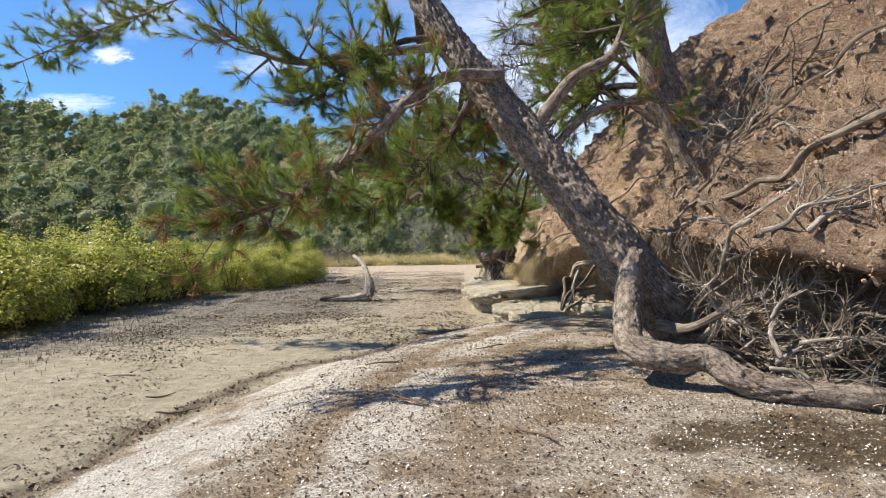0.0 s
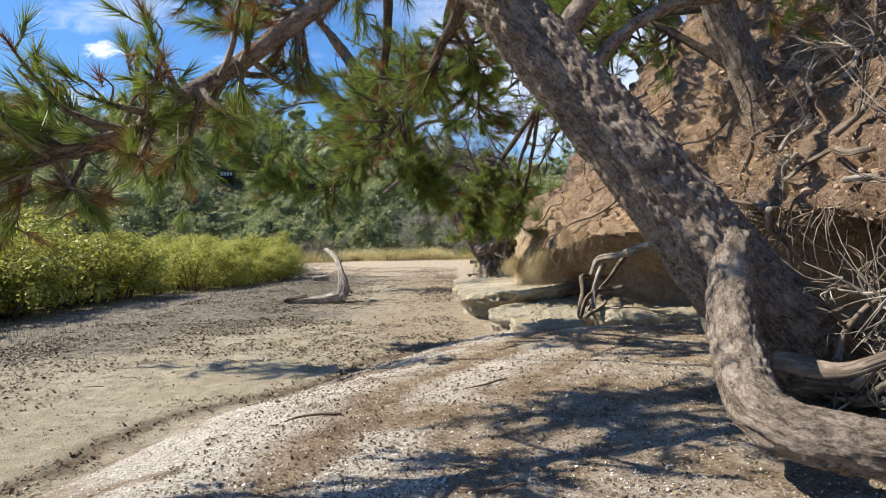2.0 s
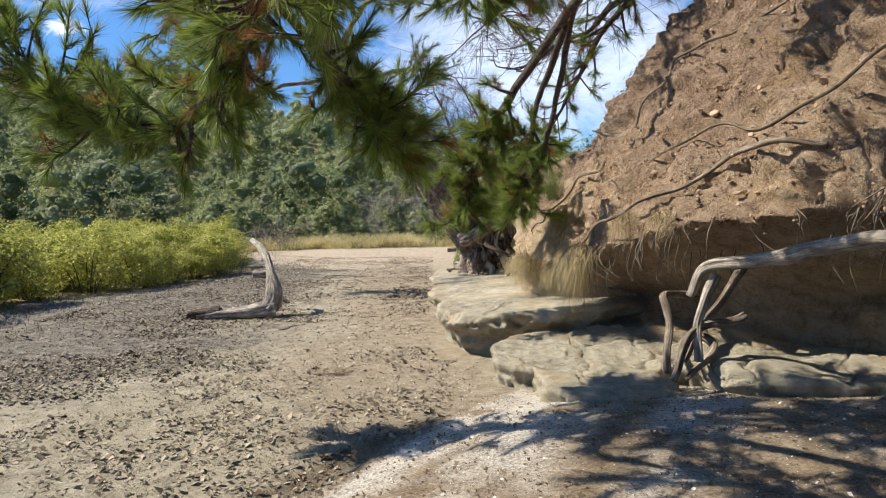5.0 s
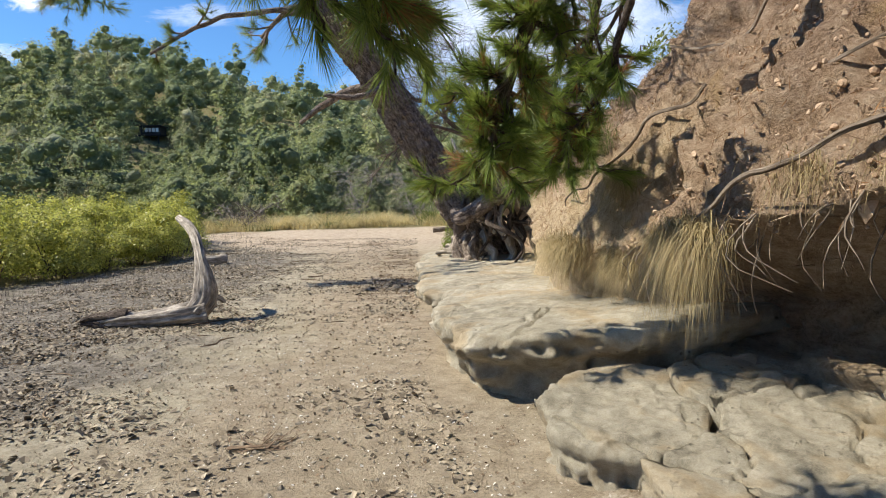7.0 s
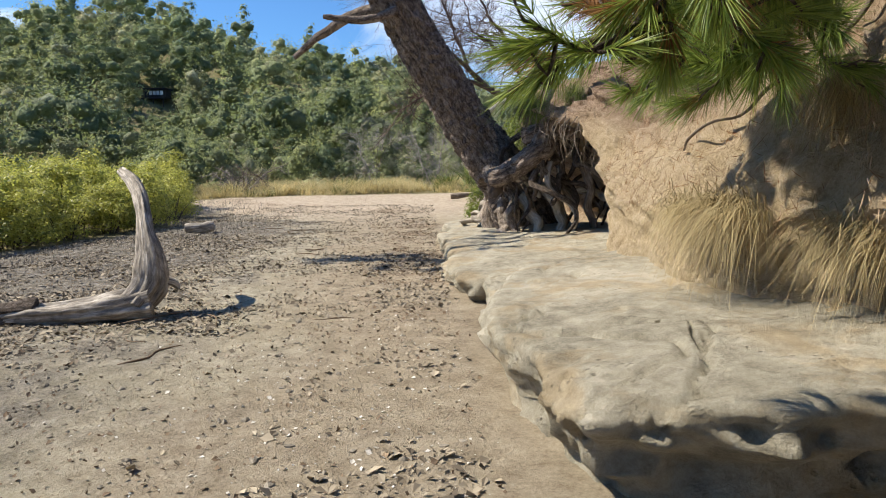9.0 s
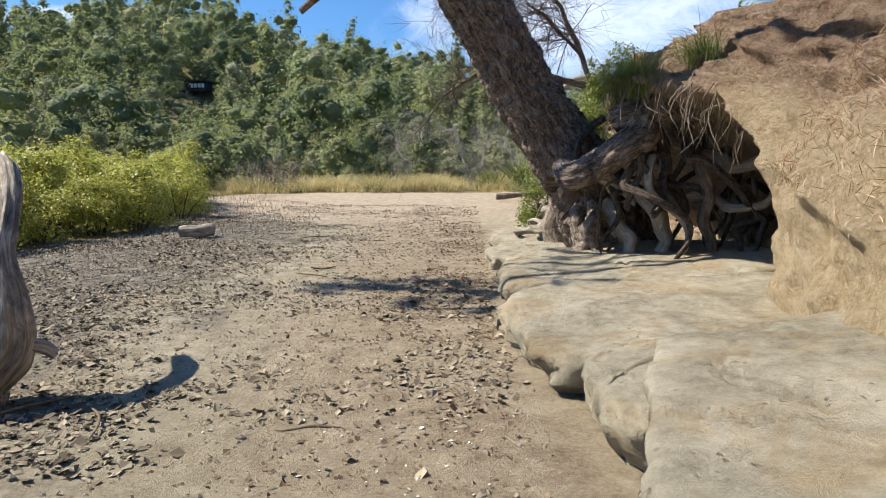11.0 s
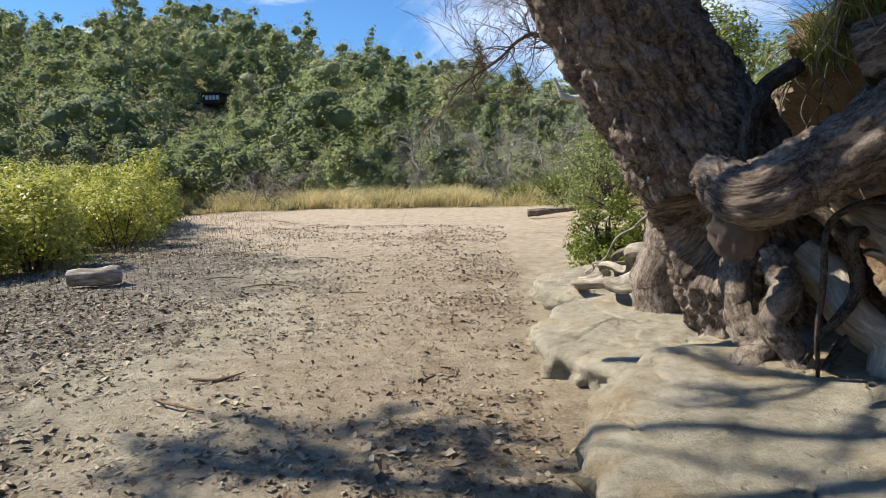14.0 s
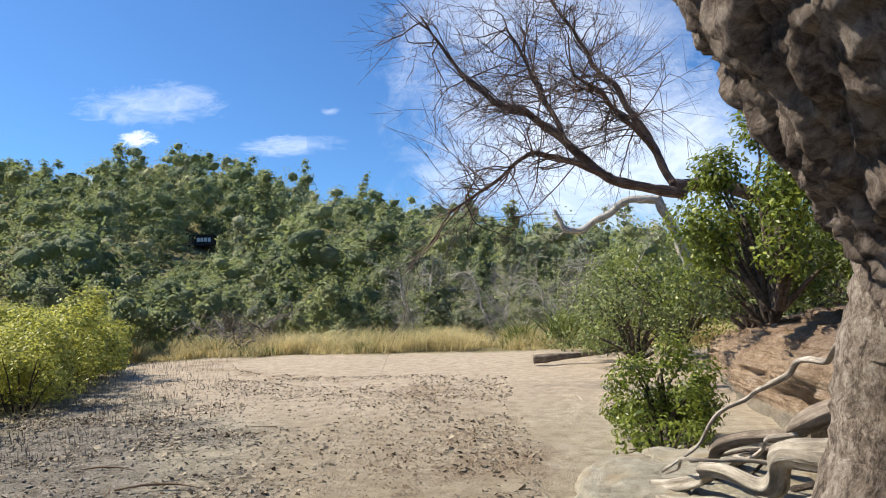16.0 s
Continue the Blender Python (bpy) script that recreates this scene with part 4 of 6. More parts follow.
ROOTS = (
    [(2.3, 26.35, 2.25, 0.16), (1.88, 26.42, 1.8, 0.165), (1.6, 26.5, 1.47, 0.16), (1.32, 26.58, 1.3, 0.14), (1.15, 26.8, 1.35, 0.1)],
    [(1.75, 26.50, 1.90, 0.149), (2.15, 26.35, 2.05, 0.127), (2.65, 26.20, 2.35, 0.115), (3.25, 26.20, 2.60, 0.092)],
    [(1.60, 27.00, 0.90, 0.07), (1.66, 26.80, 0.74, 0.075), (1.60, 26.70, 0.55, 0.07), (1.62, 26.62, 0.32, 0.065)],
    [(1.75, 27.00, 0.90, 0.115), (1.95, 26.75, 0.70, 0.092), (1.97, 26.60, 0.45, 0.069), (1.95, 26.50, 0.28, 0.057)],
    [(1.45, 27.10, 0.85, 0.08), (1.42, 26.88, 0.66, 0.085), (1.38, 26.78, 0.48, 0.09), (1.36, 26.72, 0.28, 0.09)],
    [(1.75, 26.70, 1.20, 0.092), (2.10, 26.50, 1.10, 0.103), (2.25, 26.45, 0.80, 0.081), (2.27, 26.40, 0.38, 0.069)],
    [(2.15, 26.90, 1.80, 0.081), (2.55, 26.60, 1.50, 0.069), (2.70, 26.40, 1.00, 0.057), (2.80, 26.30, 0.40, 0.046)],
    [(2.85, 26.80, 1.50, 0.069), (3.15, 26.30, 1.35, 0.069), (3.45, 26.20, 1.45, 0.057), (3.85, 26.20, 1.30, 0.046)],
    [(2.45, 26.90, 1.00, 0.057), (2.85, 26.40, 1.05, 0.057), (3.25, 26.20, 0.90, 0.046), (3.35, 26.10, 1.10, 0.023)],
    [(1.5, 28.2, 1.9, 0.16), (1.46, 28.45, 1.3, 0.19), (1.42, 28.55, 0.8, 0.18), (1.4, 28.55, 0.2, 0.2)],
    [(1.4, 28.6, 0.75, 0.09), (1.22, 28.95, 0.66, 0.05), (1.3, 29.3, 0.5, 0.045), (1.08, 29.65, 0.42, 0.04), (1.2, 30.0, 0.28, 0.035), (1.0, 30.3, 0.2, 0.03)],
    [(1.5, 28.6, 0.9, 0.09), (1.62, 29.0, 0.92, 0.05), (1.45, 29.35, 0.74, 0.045), (1.58, 29.7, 0.6, 0.04), (1.36, 30.0, 0.5, 0.035), (1.42, 30.3, 0.24, 0.03)],
    [(1.38, 28.6, 0.5, 0.1), (1.05, 28.9, 0.4, 0.06), (1.16, 29.25, 0.33, 0.045), (0.88, 29.5, 0.3, 0.04), (0.95, 29.85, 0.2, 0.03)],
    [(1.7, 28.7, 1.1, 0.07), (1.95, 29.2, 0.98, 0.05), (1.74, 29.6, 0.8, 0.045), (1.86, 30.0, 0.52, 0.04), (1.6, 30.4, 0.34, 0.035), (1.7, 30.7, 0.2, 0.03)],
)
gr = np.random.default_rng(66)
for k in range(26):
    x0, y0 = gr.uniform(1.7, 3.5), gr.uniform(26.3, 27.2)
    z0 = gr.uniform(1.0, 2.0)
    x1 = x0 + gr.normal(0, 0.3)
    y1 = min(y0 - gr.uniform(0.1, 0.5), 26.6)
    r0 = gr.uniform(0.02, 0.055)
    ROOTS += ([(x0, y0, z0, r0), (x0 * 0.6 + x1 * 0.4 + gr.normal(0, 0.15), y0 - 0.2, z0 * 0.65 + 0.25, r0 * 0.9), (x1 + gr.normal(0, 0.12), y1, z0 * 0.3 + 0.35, r0 * 0.7), (x1, y1, 0.36 if k % 2 else z0 * 0.4 + 0.2, r0 * 0.4)],)
for k in range(5):
    x0, y0, z0 = gr.uniform(1.3, 2.0), gr.uniform(28.4, 29.0), gr.uniform(0.5, 1.2)
    r0 = gr.uniform(0.008, 0.018)
    ROOTS += ([(x0, y0, z0, r0), (x0 + gr.normal(0, 0.2), y0 + 0.6, z0 * 0.8, r0), (x0 + gr.normal(-0.1, 0.25), y0 + 1.1, z0 * 0.6 + 0.1, r0 * 0.8), (x0 + gr.normal(-0.2, 0.25), y0 + gr.uniform(1.3, 2.1), 0.27, r0 * 0.5)],)
for k, pts in enumerate(ROOTS):
    g = Geo()
    tube(g, pts, *((60, 110) if k < 2 else (16, 44)), bark_relief(0.03, 0.05, 70 + k) if k in (0, 1, 2, 4, 9) else wood_relief(min(0.03, 0.3 * max(q[3] for q in pts)), 70 + k), 0.1 if 9 < k < 14 else 0.2, k)
    part("root", g, M_DARK_BARK if k < 2 else M_PINE_BARK if k in (2, 4, 9) else M_BLEACHED if k in (10, 12) else M_GREY_WOOD if k > 41 else M_BLEACHED if k in (3, 5, 7) or k % 7 == 1 else M_TWIG if k > 13 else M_ROOT, old)
g = Geo()
v = BALL3[0] * (0.13, 0.12, 0.15)
v = v * (1 + 0.22 * fbm(v * 14, 3, 5) + 0.12 * fbm(v * 40, 2, 6))[:, None] + (1.24, 26.56, 1.1)
g.add(v, BALL3[1])
part("burl", g, M_DARK_BARK, old, "knobbly grey burl")
green, dry = Geo(), Geo()
for k, (limb, n, reach) in enumerate((
        ([(-0.2, 26.7, 4.0, 0.1), (-0.9, 27.0, 4.0, 0.085), (-1.5, 27.3, 3.75, 0.07), (-2.1, 27.5, 3.36, 0.04)], 0, 0.5),
        ([(-0.3, 26.6, 3.9, 0.07), (-0.8, 26.4, 3.75, 0.06), (-1.4, 26.3, 3.75, 0.03)], 0, 0.5),
        ([(-1.1, 26.4, 5.1, 0.07), (-2.2, 26.0, 5.3, 0.05), (-3.4, 25.7, 5.0, 0.04), (-4.4, 25.5, 4.4, 0.02)], 5, 0.6),
        ([(-1.3, 26.3, 5.4, 0.08), (-2.0, 26.6, 5.5, 0.06), (-2.7, 26.8, 5.0, 0.03)], 10, 0.7),
        ([(-2.0, 26.2, 6.3, 0.05), (-3.6, 26.2, 6.4, 0.04), (-5.2, 26.4, 6.2, 0.03), (-6.8, 26.6, 5.8, 0.015)], 36, 0.9),
        ([(-1.8, 26.2, 6.0, 0.08), (-1.2, 25.2, 6.6, 0.06), (-0.6, 24.0, 6.6, 0.04), (-0.2, 23.0, 6.2, 0.02)], 26, 0.9),
        ([(-1.2, 26.4, 5.2, 0.08), (-0.4, 27.2, 5.8, 0.06), (0.6, 27.8, 5.9, 0.03)], 26, 0.8),
        ([(-2.8, 26.0, 7.4, 0.08), (-2.6, 27.0, 8.2, 0.06), (-2.0, 28.0, 8.6, 0.03)], 26, 0.9),
        )):
    pine_limb(old, limb, n, reach, 0.15, 90 + k, M_DARK_BARK, green, dry, 0.6, 4, 0.1, count=40, length=0.22) if n else None
    if not n:
        g = Geo()
        tube(g, limb, 18, 40, bark_relief(0.015, 0.06, 90 + k), 0.05, k)
        part("broken_limb", g, M_DARK_BARK, old)
part("needles", green, M_NEEDLE, old, "green pine needles")
part("dry_needles", dry, M_DRY_NEEDLE, old)

# ---- slender pines that hang from the slope ----
slim = thing("pine_sapling", (5.2, 18.8, 5.6), "slender dark pine hanging over the ledge from the slope", "pine tree")
green, dry = Geo(), Geo()
pine_limb(slim, [(5.6, 18.9, 5.4, 0.07), (4.4, 18.7, 6.6, 0.065), (3.1, 18.4, 6.0, 0.06), (2.2, 18.15, 4.4, 0.055), (1.35, 18.1, 3.2, 0.05), (0.95, 18.15, 2.4, 0.04), (0.72, 18.35, 1.75, 0.012)], 64, 0.45, 0.1, 131, M_TWIG, green, dry, 0.66, 5, 0.16, count=52, length=0.15)
pine_limb(slim, [(2.1, 18.15, 4.2, 0.045), (1.85, 18.9, 3.2, 0.035), (1.7, 19.7, 2.5, 0.025), (1.55, 20.4, 2.15, 0.01)], 64, 0.5, 0.05, 132, M_TWIG, green, dry, 0.4, 5, 0.16, count=60, length=0.15)
pine_limb(slim, [(2.2, 18.15, 4.4, 0.04), (2.05, 18.7, 3.2, 0.032), (1.85, 19.2, 2.4, 0.022), (1.65, 19.5, 1.95, 0.01)], 46, 0.5, 0.05, 134, M_TWIG, green, dry, 0.45, 4, 0.1, count=56, length=0.17)
pine_limb(slim, [(4.6, 18.7, 6.5, 0.05), (3.9, 19.8, 5.8, 0.045), (3.0, 20.6, 4.4, 0.035), (2.5, 21.0, 3.4, 0.012)], 40, 0.7, 0.05, 133, M_TWIG, green, dry, 0.35, 3, 0.3, count=44, length=0.18)
pine_limb(slim, [(4.4, 18.7, 6.6, 0.05), (3.4, 17.8, 6.6, 0.04), (2.8, 17.1, 6.1, 0.03), (2.4, 16.6, 5.5, 0.012)], 50, 0.8, 0.1, 135, M_TWIG, green, dry, 0.3, 3, 0.1, count=44, length=0.18)
part("needles", green, M_NEEDLE, slim)
part("dry_needles", dry, M_DRY_NEEDLE, slim)

# ---- pines up the slope ----
for k, (pts, n, base) in enumerate((
        ([(4.7, 13.5, 2.6, 0.26), (4.25, 13.45, 3.6, 0.21), (3.7, 13.4, 5.0, 0.18), (3.5, 13.5, 7.0, 0.14), (3.2, 13.8, 10.0, 0.05)], 6, (4.7, 13.5, 2.6)),
        ([(5.2, 15.5, 4.2, 0.2), (4.7, 15.6, 5.6, 0.16), (4.4, 15.8, 7.6, 0.13), (4.0, 16.2, 10.5, 0.04)], 6, (5.2, 15.5, 4.2)),
        ([(6.2, 20.6, 5.8, 0.18), (5.4, 20.4, 7.4, 0.14), (4.6, 20.3, 9.2, 0.09), (4.0, 20.2, 11.0, 0.03)], 6, (6.2, 20.6, 5.8)))):
    tree = thing("pine_tree", base, "grey pine rooted in the slope of the bank", "pine tree", "pines up the slope")
    g = Geo()
    tube(g, pts, 40, 110, bark_relief(0.025, 0.08, 140 + k))
    part("trunk", g, M_PINE_BARK, tree)
    green, dry = Geo(), Geo()
    gg = np.random.default_rng(150 + k)
    row = curve_points(pts, 60)
    for q in range(n):
        p = row[26 + 5 * q, :3]
        a = gg.uniform(2.2, 4.4)
        ln = gg.uniform(1.6, 3.0)
        e = p + np.array([math.cos(a) * ln, math.sin(a) * ln, -0.15 * ln])
        pine_limb(tree, [(*p, 0.06), (*(p * 0.5 + e * 0.5 + (0, 0, 0.35)), 0.045), (*e, 0.012)], 34, 0.9, 0.2, 160 + 9 * k + q, M_TWIG, green, dry, 0.3, 4, 0.15, rings=24, count=36, length=0.2)
    if k == 0:
        pine_limb(tree, [(4.2, 13.45, 3.7, 0.06), (3.5, 13.9, 4.4, 0.05), (2.9, 14.5, 4.8, 0.035), (2.4, 15.2, 4.7, 0.012)], 44, 0.8, 0.05, 190, M_TWIG, green, dry, 0.3, 3, 0.15, rings=24, count=44, length=0.18)
    part("needles", green, M_NEEDLE, tree)
    part("dry_needles", dry, M_DRY_NEEDLE, tree)

# ---- distant woods ----
def crown_points(g, n, lobes, inner=0.6, outer=1.1):
    """Places in the shell of a crown made of lobes: rows of centre and radius."""
    lobes = np.asarray(lobes, float)
    pick = g.integers(0, len(lobes), n)
    d = g.normal(size=(n, 3))
    d /= np.linalg.norm(d, axis=1)[:, None]
    p = lobes[pick, :3] + d * lobes[pick, 3:] * g.uniform(inner, outer, n)[:, None]
    return p, d + (p - (0, 0, 0.45)) * 1.2


def woods(name, spots, heights, material, label, seed, cards=800, leaf=0.034, narrow_crown=False):
    """Trees as billows of foliage with a loose fringe of sprays."""
    g = np.random.default_rng(seed)
    shell, tone = Geo(), []
    bv, bf = BALL1
    for (x, y), h in zip(spots, heights):
        start = shell.n
        z = float(ground_z(x, y)) - 0.3
        n = 13 if narrow_crown else 10
        if narrow_crown:
            zz = np.linspace(0.06, 0.95, n)
            lobes = np.column_stack([g.normal(0, 0.035, n), g.normal(0, 0.035, n), zz, 0.17 * (1.1 - zz) + 0.03])
        else:
            a = g.uniform(0, 6.28, n)
            zz = g.uniform(0.08, 0.78, n)
            rad = np.sqrt(g.uniform(0, 1, n)) * 0.27 * np.sqrt(np.clip(1.05 - zz * 0.95, 0, 1))
            lobes = np.column_stack([rad * np.cos(a), rad * np.sin(a), zz, g.uniform(0.12, 0.22, n)])
        billow = bv[None] * (lobes[:, 3:, None] * g.uniform(0.38, 0.68, (n, len(bv), 1))) * (1, 1, 0.8) + lobes[:, None, :3]
        shell.add(billow.reshape(-1, 3) * h + (x, y, z), (bf[None] + (np.arange(n) * len(bv))[:, None, None]).reshape(-1, 3))
        near = 1.3 if math.hypot(x, y) < 95 else 1.0 if math.hypot(x, y) < 140 else 0.7
        p, away = crown_points(g, int(cards * near), lobes, 0.55, 1.2)
        leaves(shell, p * h + (x, y, z), leaf * h * g.uniform(0.5, 1.5, len(p)), 0.6, 0.6, away, 0.55)
        tone.append(np.full(shell.n - start, g.uniform(0, 1)))
    single(name, shell, material, label, "trees", "stuff", attributes=dict(tone=np.concatenate(tone)))


# the house stands where the line of sight to it meets the hillside
HOUSE_AT = next((s for s in np.linspace(0.35, 1.1, 200) if float(ground_z(-64.9 * s, 20 + 150.5 * s)) > 1.4 + 18.9 * s - 2.4 * s), 0.9)
HOUSE_Y = 20 + 150.5 * HOUSE_AT
g = np.random.default_rng(77)
spots, pales, firs = [], [], []
for _ in range(22000):
    tan = g.uniform(-1.35, 0.75)
    r = g.uniform(60, 225)
    y = r / math.hypot(1, tan)
    x = tan * y
    if (x > 11 and y < 45) or len(spots) > 1500 :
        continue
    gap = 2.1 + r * 0.015
    if any((x - a) ** 2 + (y - b) ** 2 < gap * gap for a, b in spots):
        continue
    spots.append((x, y))
spots = np.array(spots)
dist = np.hypot(spots[:, 0], spots[:, 1])
kind = g.uniform(size=len(spots))
hs = (4.4 + 0.026 * dist) * g.uniform(0.55, 1.45, len(spots))
# nothing tall stands between the beach and the house
before = (np.abs(spots[:, 0] / (spots[:, 1] - 20) + 0.431) < 0.04) & (spots[:, 1] < HOUSE_Y + 2)
line = 1.4 + 0.108 * (spots[:, 1] - 20) - ground_z(spots[:, 0], spots[:, 1])
hs = np.where(before, np.minimum(hs, np.maximum(line * 0.66, 1.6)), hs)
sel = kind < 0.68
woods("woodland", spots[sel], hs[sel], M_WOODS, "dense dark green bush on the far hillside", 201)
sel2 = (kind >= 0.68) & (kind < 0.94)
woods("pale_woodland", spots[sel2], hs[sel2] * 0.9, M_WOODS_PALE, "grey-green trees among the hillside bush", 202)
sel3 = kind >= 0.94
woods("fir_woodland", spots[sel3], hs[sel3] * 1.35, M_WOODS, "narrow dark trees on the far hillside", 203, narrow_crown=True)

scrub = np.column_stack([-0.431 + g.uniform(-0.11, 0.11, 260), 20 + (HOUSE_Y - 18) * np.sqrt(g.uniform(0.08, 1.15, 260))])
scrub[:, 0] *= scrub[:, 1] - 20
room = 1.4 + 0.112 * (scrub[:, 1] - 20) - ground_z(scrub[:, 0], scrub[:, 1])
tall = np.where(scrub[:, 1] > HOUSE_Y + 3, 5.0, np.clip(room * 0.8, 1.0, 5.0)) * g.uniform(0.7, 1.05, 260)
clear = np.abs(scrub[:, 0] + 64.9 * HOUSE_AT) + np.abs(scrub[:, 1] - HOUSE_Y - 1) > 4.5
woods("hillside_scrub", scrub[clear], tall[clear], M_WOODS, "low green scrub below the house on the hill", 206, 380, 0.05)
low = np.column_stack([g.uniform(-34, 26, 120), 0 * np.arange(120)])
low[:, 1] = 53 + g.uniform(0, 7, 120) + 0.06 * np.abs(low[:, 0])
woods("undergrowth", low, g.uniform(1.8, 4.2, 120), M_WOODS, "dark green undergrowth at the foot of the hill", 204, 560, 0.045)
low = np.column_stack([g.uniform(-20, 14, 34), 51.5 + g.uniform(0, 3, 34)])
woods("grey_undergrowth", low, g.uniform(1.4, 3.0, 34), M_WOODS_PALE, "grey-green scrub behind the dry grass", 205, 560, 0.045)

# ---- mangroves ----
def mangrove(seed, h, wide):
    g = np.random.default_rng(seed)
    ob = thing("mangrove", (0, 0, 0), "low mangrove bush with yellow-green leaves at the mud's edge", "mangrove", "mangroves along the mud")
    crown = Geo()
    tips = []
    for _ in range(34):
        a = g.uniform(0, 6.28)
        r = wide * math.sqrt(g.uniform(0.02, 1))
        tip = np.array([r * math.cos(a), r * math.sin(a), h * g.uniform(0.14, 0.92) * (1 - 0.35 * (r / wide) ** 2)])
        stems = Geo()
        tube(stems, [(tip[0] * 0.3, tip[1] * 0.3, -0.05, 0.022), (tip[0] * 0.6, tip[1] * 0.6, tip[2] * 0.5, 0.016), (*tip, 0.006)], 5, 6, None, 0.05, 3, False)
        if len(tips) < 9:
            part("stem", stems, M_TWIG, ob)
        tips.append(tip)
    tips = np.array(tips)
    n = 4400
    c = tips[g.integers(0, len(tips), n)]
    d = g.normal(size=(n, 3))
    d /= np.linalg.norm(d, axis=1)[:, None]
    p = c + d * (0.29 * g.uniform(0.2, 1.1, n) ** 0.6)[:, None] * (1.1, 1.1, 0.85)
    low = p[:, 2] < 0.1
    p[low, 2] = g.uniform(0.1, 0.5, low.sum())
    leaves(crown, p, 0.085, 0.9, 0.55, d + (p - (0, 0, 0.4 * h)) * 0.8, 0.55)
    tagged(part("foliage", crown, M_MANGROVE, ob), kind="stuff")
    return ob


kinds = [mangrove(300 + k, h, w) for k, (h, w) in enumerate(((1.9, 0.85), (2.2, 0.95), (1.6, 0.8)))]
g = np.random.default_rng(41)
placed = []
for _ in range(6000):
    y = g.uniform(9, 50)
    edge = float(np.interp(y, MANG_Y, MANG_X))
    x = edge - 0.55 - abs(g.normal(0, 3.4))
    if x < -24 or len(placed) >= 170:
        continue
    if any((x - a) ** 2 + (y - b) ** 2 < 1.05**2 for a, b in placed):
        continue
    placed.append((x, y))
for k, (x, y) in enumerate(placed):
    m = pose(x, y, float(ground_z(x, y)), 0, 0, g.uniform(0, 360)) @ Matrix.Scale(g.uniform(0.7, 1.15) * (1.28 if y < 26 else 1.0), 4)
    if k < 3:
        kinds[k].matrix_basis = m
    else:
        ob = copy_thing(kinds[k % 3], Matrix.Identity(4))
        ob.matrix_basis = m

# ---- helpers for what lies on the bank and the sand ----
BANK_V = np.stack([xb, yb, zb], 1)


def bank_point(y, z):
    """The foremost place of the bank's face at that height."""
    near = (np.abs(yb - y) < 0.12) & (np.abs(zb - z) < 0.12)
    if not near.any():
        near = (np.abs(yb - y) < 0.5) & (np.abs(zb - z) < 0.5)
    q = BANK_V[near]
    return q[np.argmin(q[:, 0])]


def on_ground(x, y, lift=0.0):
    return (x, y, float(ground_z(x, y)) + lift)


# ---- driftwood ----
log = thing("driftwood_log", (-2.75, 22.6, 0.0), "curved grey driftwood log standing on the mud", "driftwood")
g = Geo()
tube(g, [(-2.82, 22.5, 0.12, 0.16), (-2.72, 22.66, 0.32, 0.165), (-2.72, 22.72, 0.55, 0.14), (-2.8, 22.85, 0.85, 0.085), (-2.95, 23.15, 1.13, 0.068), (-3.15, 23.45, 1.33, 0.06), (-3.42, 23.75, 1.46, 0.05)], 64, 160, wood_relief(0.02, 301))
part("stem", g, M_GREY_WOOD, log, "bleached upright stem")
g = Geo()
tube(g, [(-2.68, 22.6, 0.17, 0.19), (-3.0, 22.48, 0.13, 0.15), (-3.45, 22.4, 0.1, 0.12), (-3.8, 22.38, 0.09, 0.1), (-4.05, 22.36, 0.07, 0.05)], 64, 110, wood_relief(0.026, 303))
part("butt", g, M_GREY_WOOD, log)
g = Geo()
tube(g, [(-3.66, 22.39, 0.1, 0.118), (-3.95, 22.37, 0.1, 0.112), (-4.12, 22.37, 0.12, 0.07), (-4.28, 22.34, 0.09, 0.02)], 48, 60, wood_relief(0.05, 307), 0.04, 4)
part("broken_end", g, M_TWIG, log, "dark splintered end")
g = Geo()
tube(g, [(-2.66, 22.7, 0.36, 0.06), (-2.54, 22.78, 0.32, 0.05), (-2.48, 22.82, 0.26, 0.035)], 20, 24, wood_relief(0.012, 305))
part("knot", g, M_GREY_WOOD, log)

for pts, lab in (
        ([(-5.55, 31.12, 0.12, 0.11), (-5.25, 31.2, 0.13, 0.12), (-4.95, 31.3, 0.14, 0.11)], "short sawn log lying on the grey mud"),
        ([(-8.75, 24.3, 0.06, 0.07), (-8.5, 24.4, 0.08, 0.07), (-8.3, 24.45, 0.07, 0.05)], "small dark log lying on the mud"),
        ([(1.15, 41.7, 0.26, 0.11), (1.5, 41.75, 0.28, 0.1), (2.3, 42.0, 0.32, 0.07), (3.2, 42.3, 0.4, 0.04)], "dark fallen log at the back of the beach")):
    g = Geo()
    tube(g, pts, 30, 40, wood_relief(0.014, 310))
    base = tuple(pts[0][:3])
    single("log", g, M_GREY_WOOD if "sawn" in lab else M_ROOT, lab, "log", base=base)

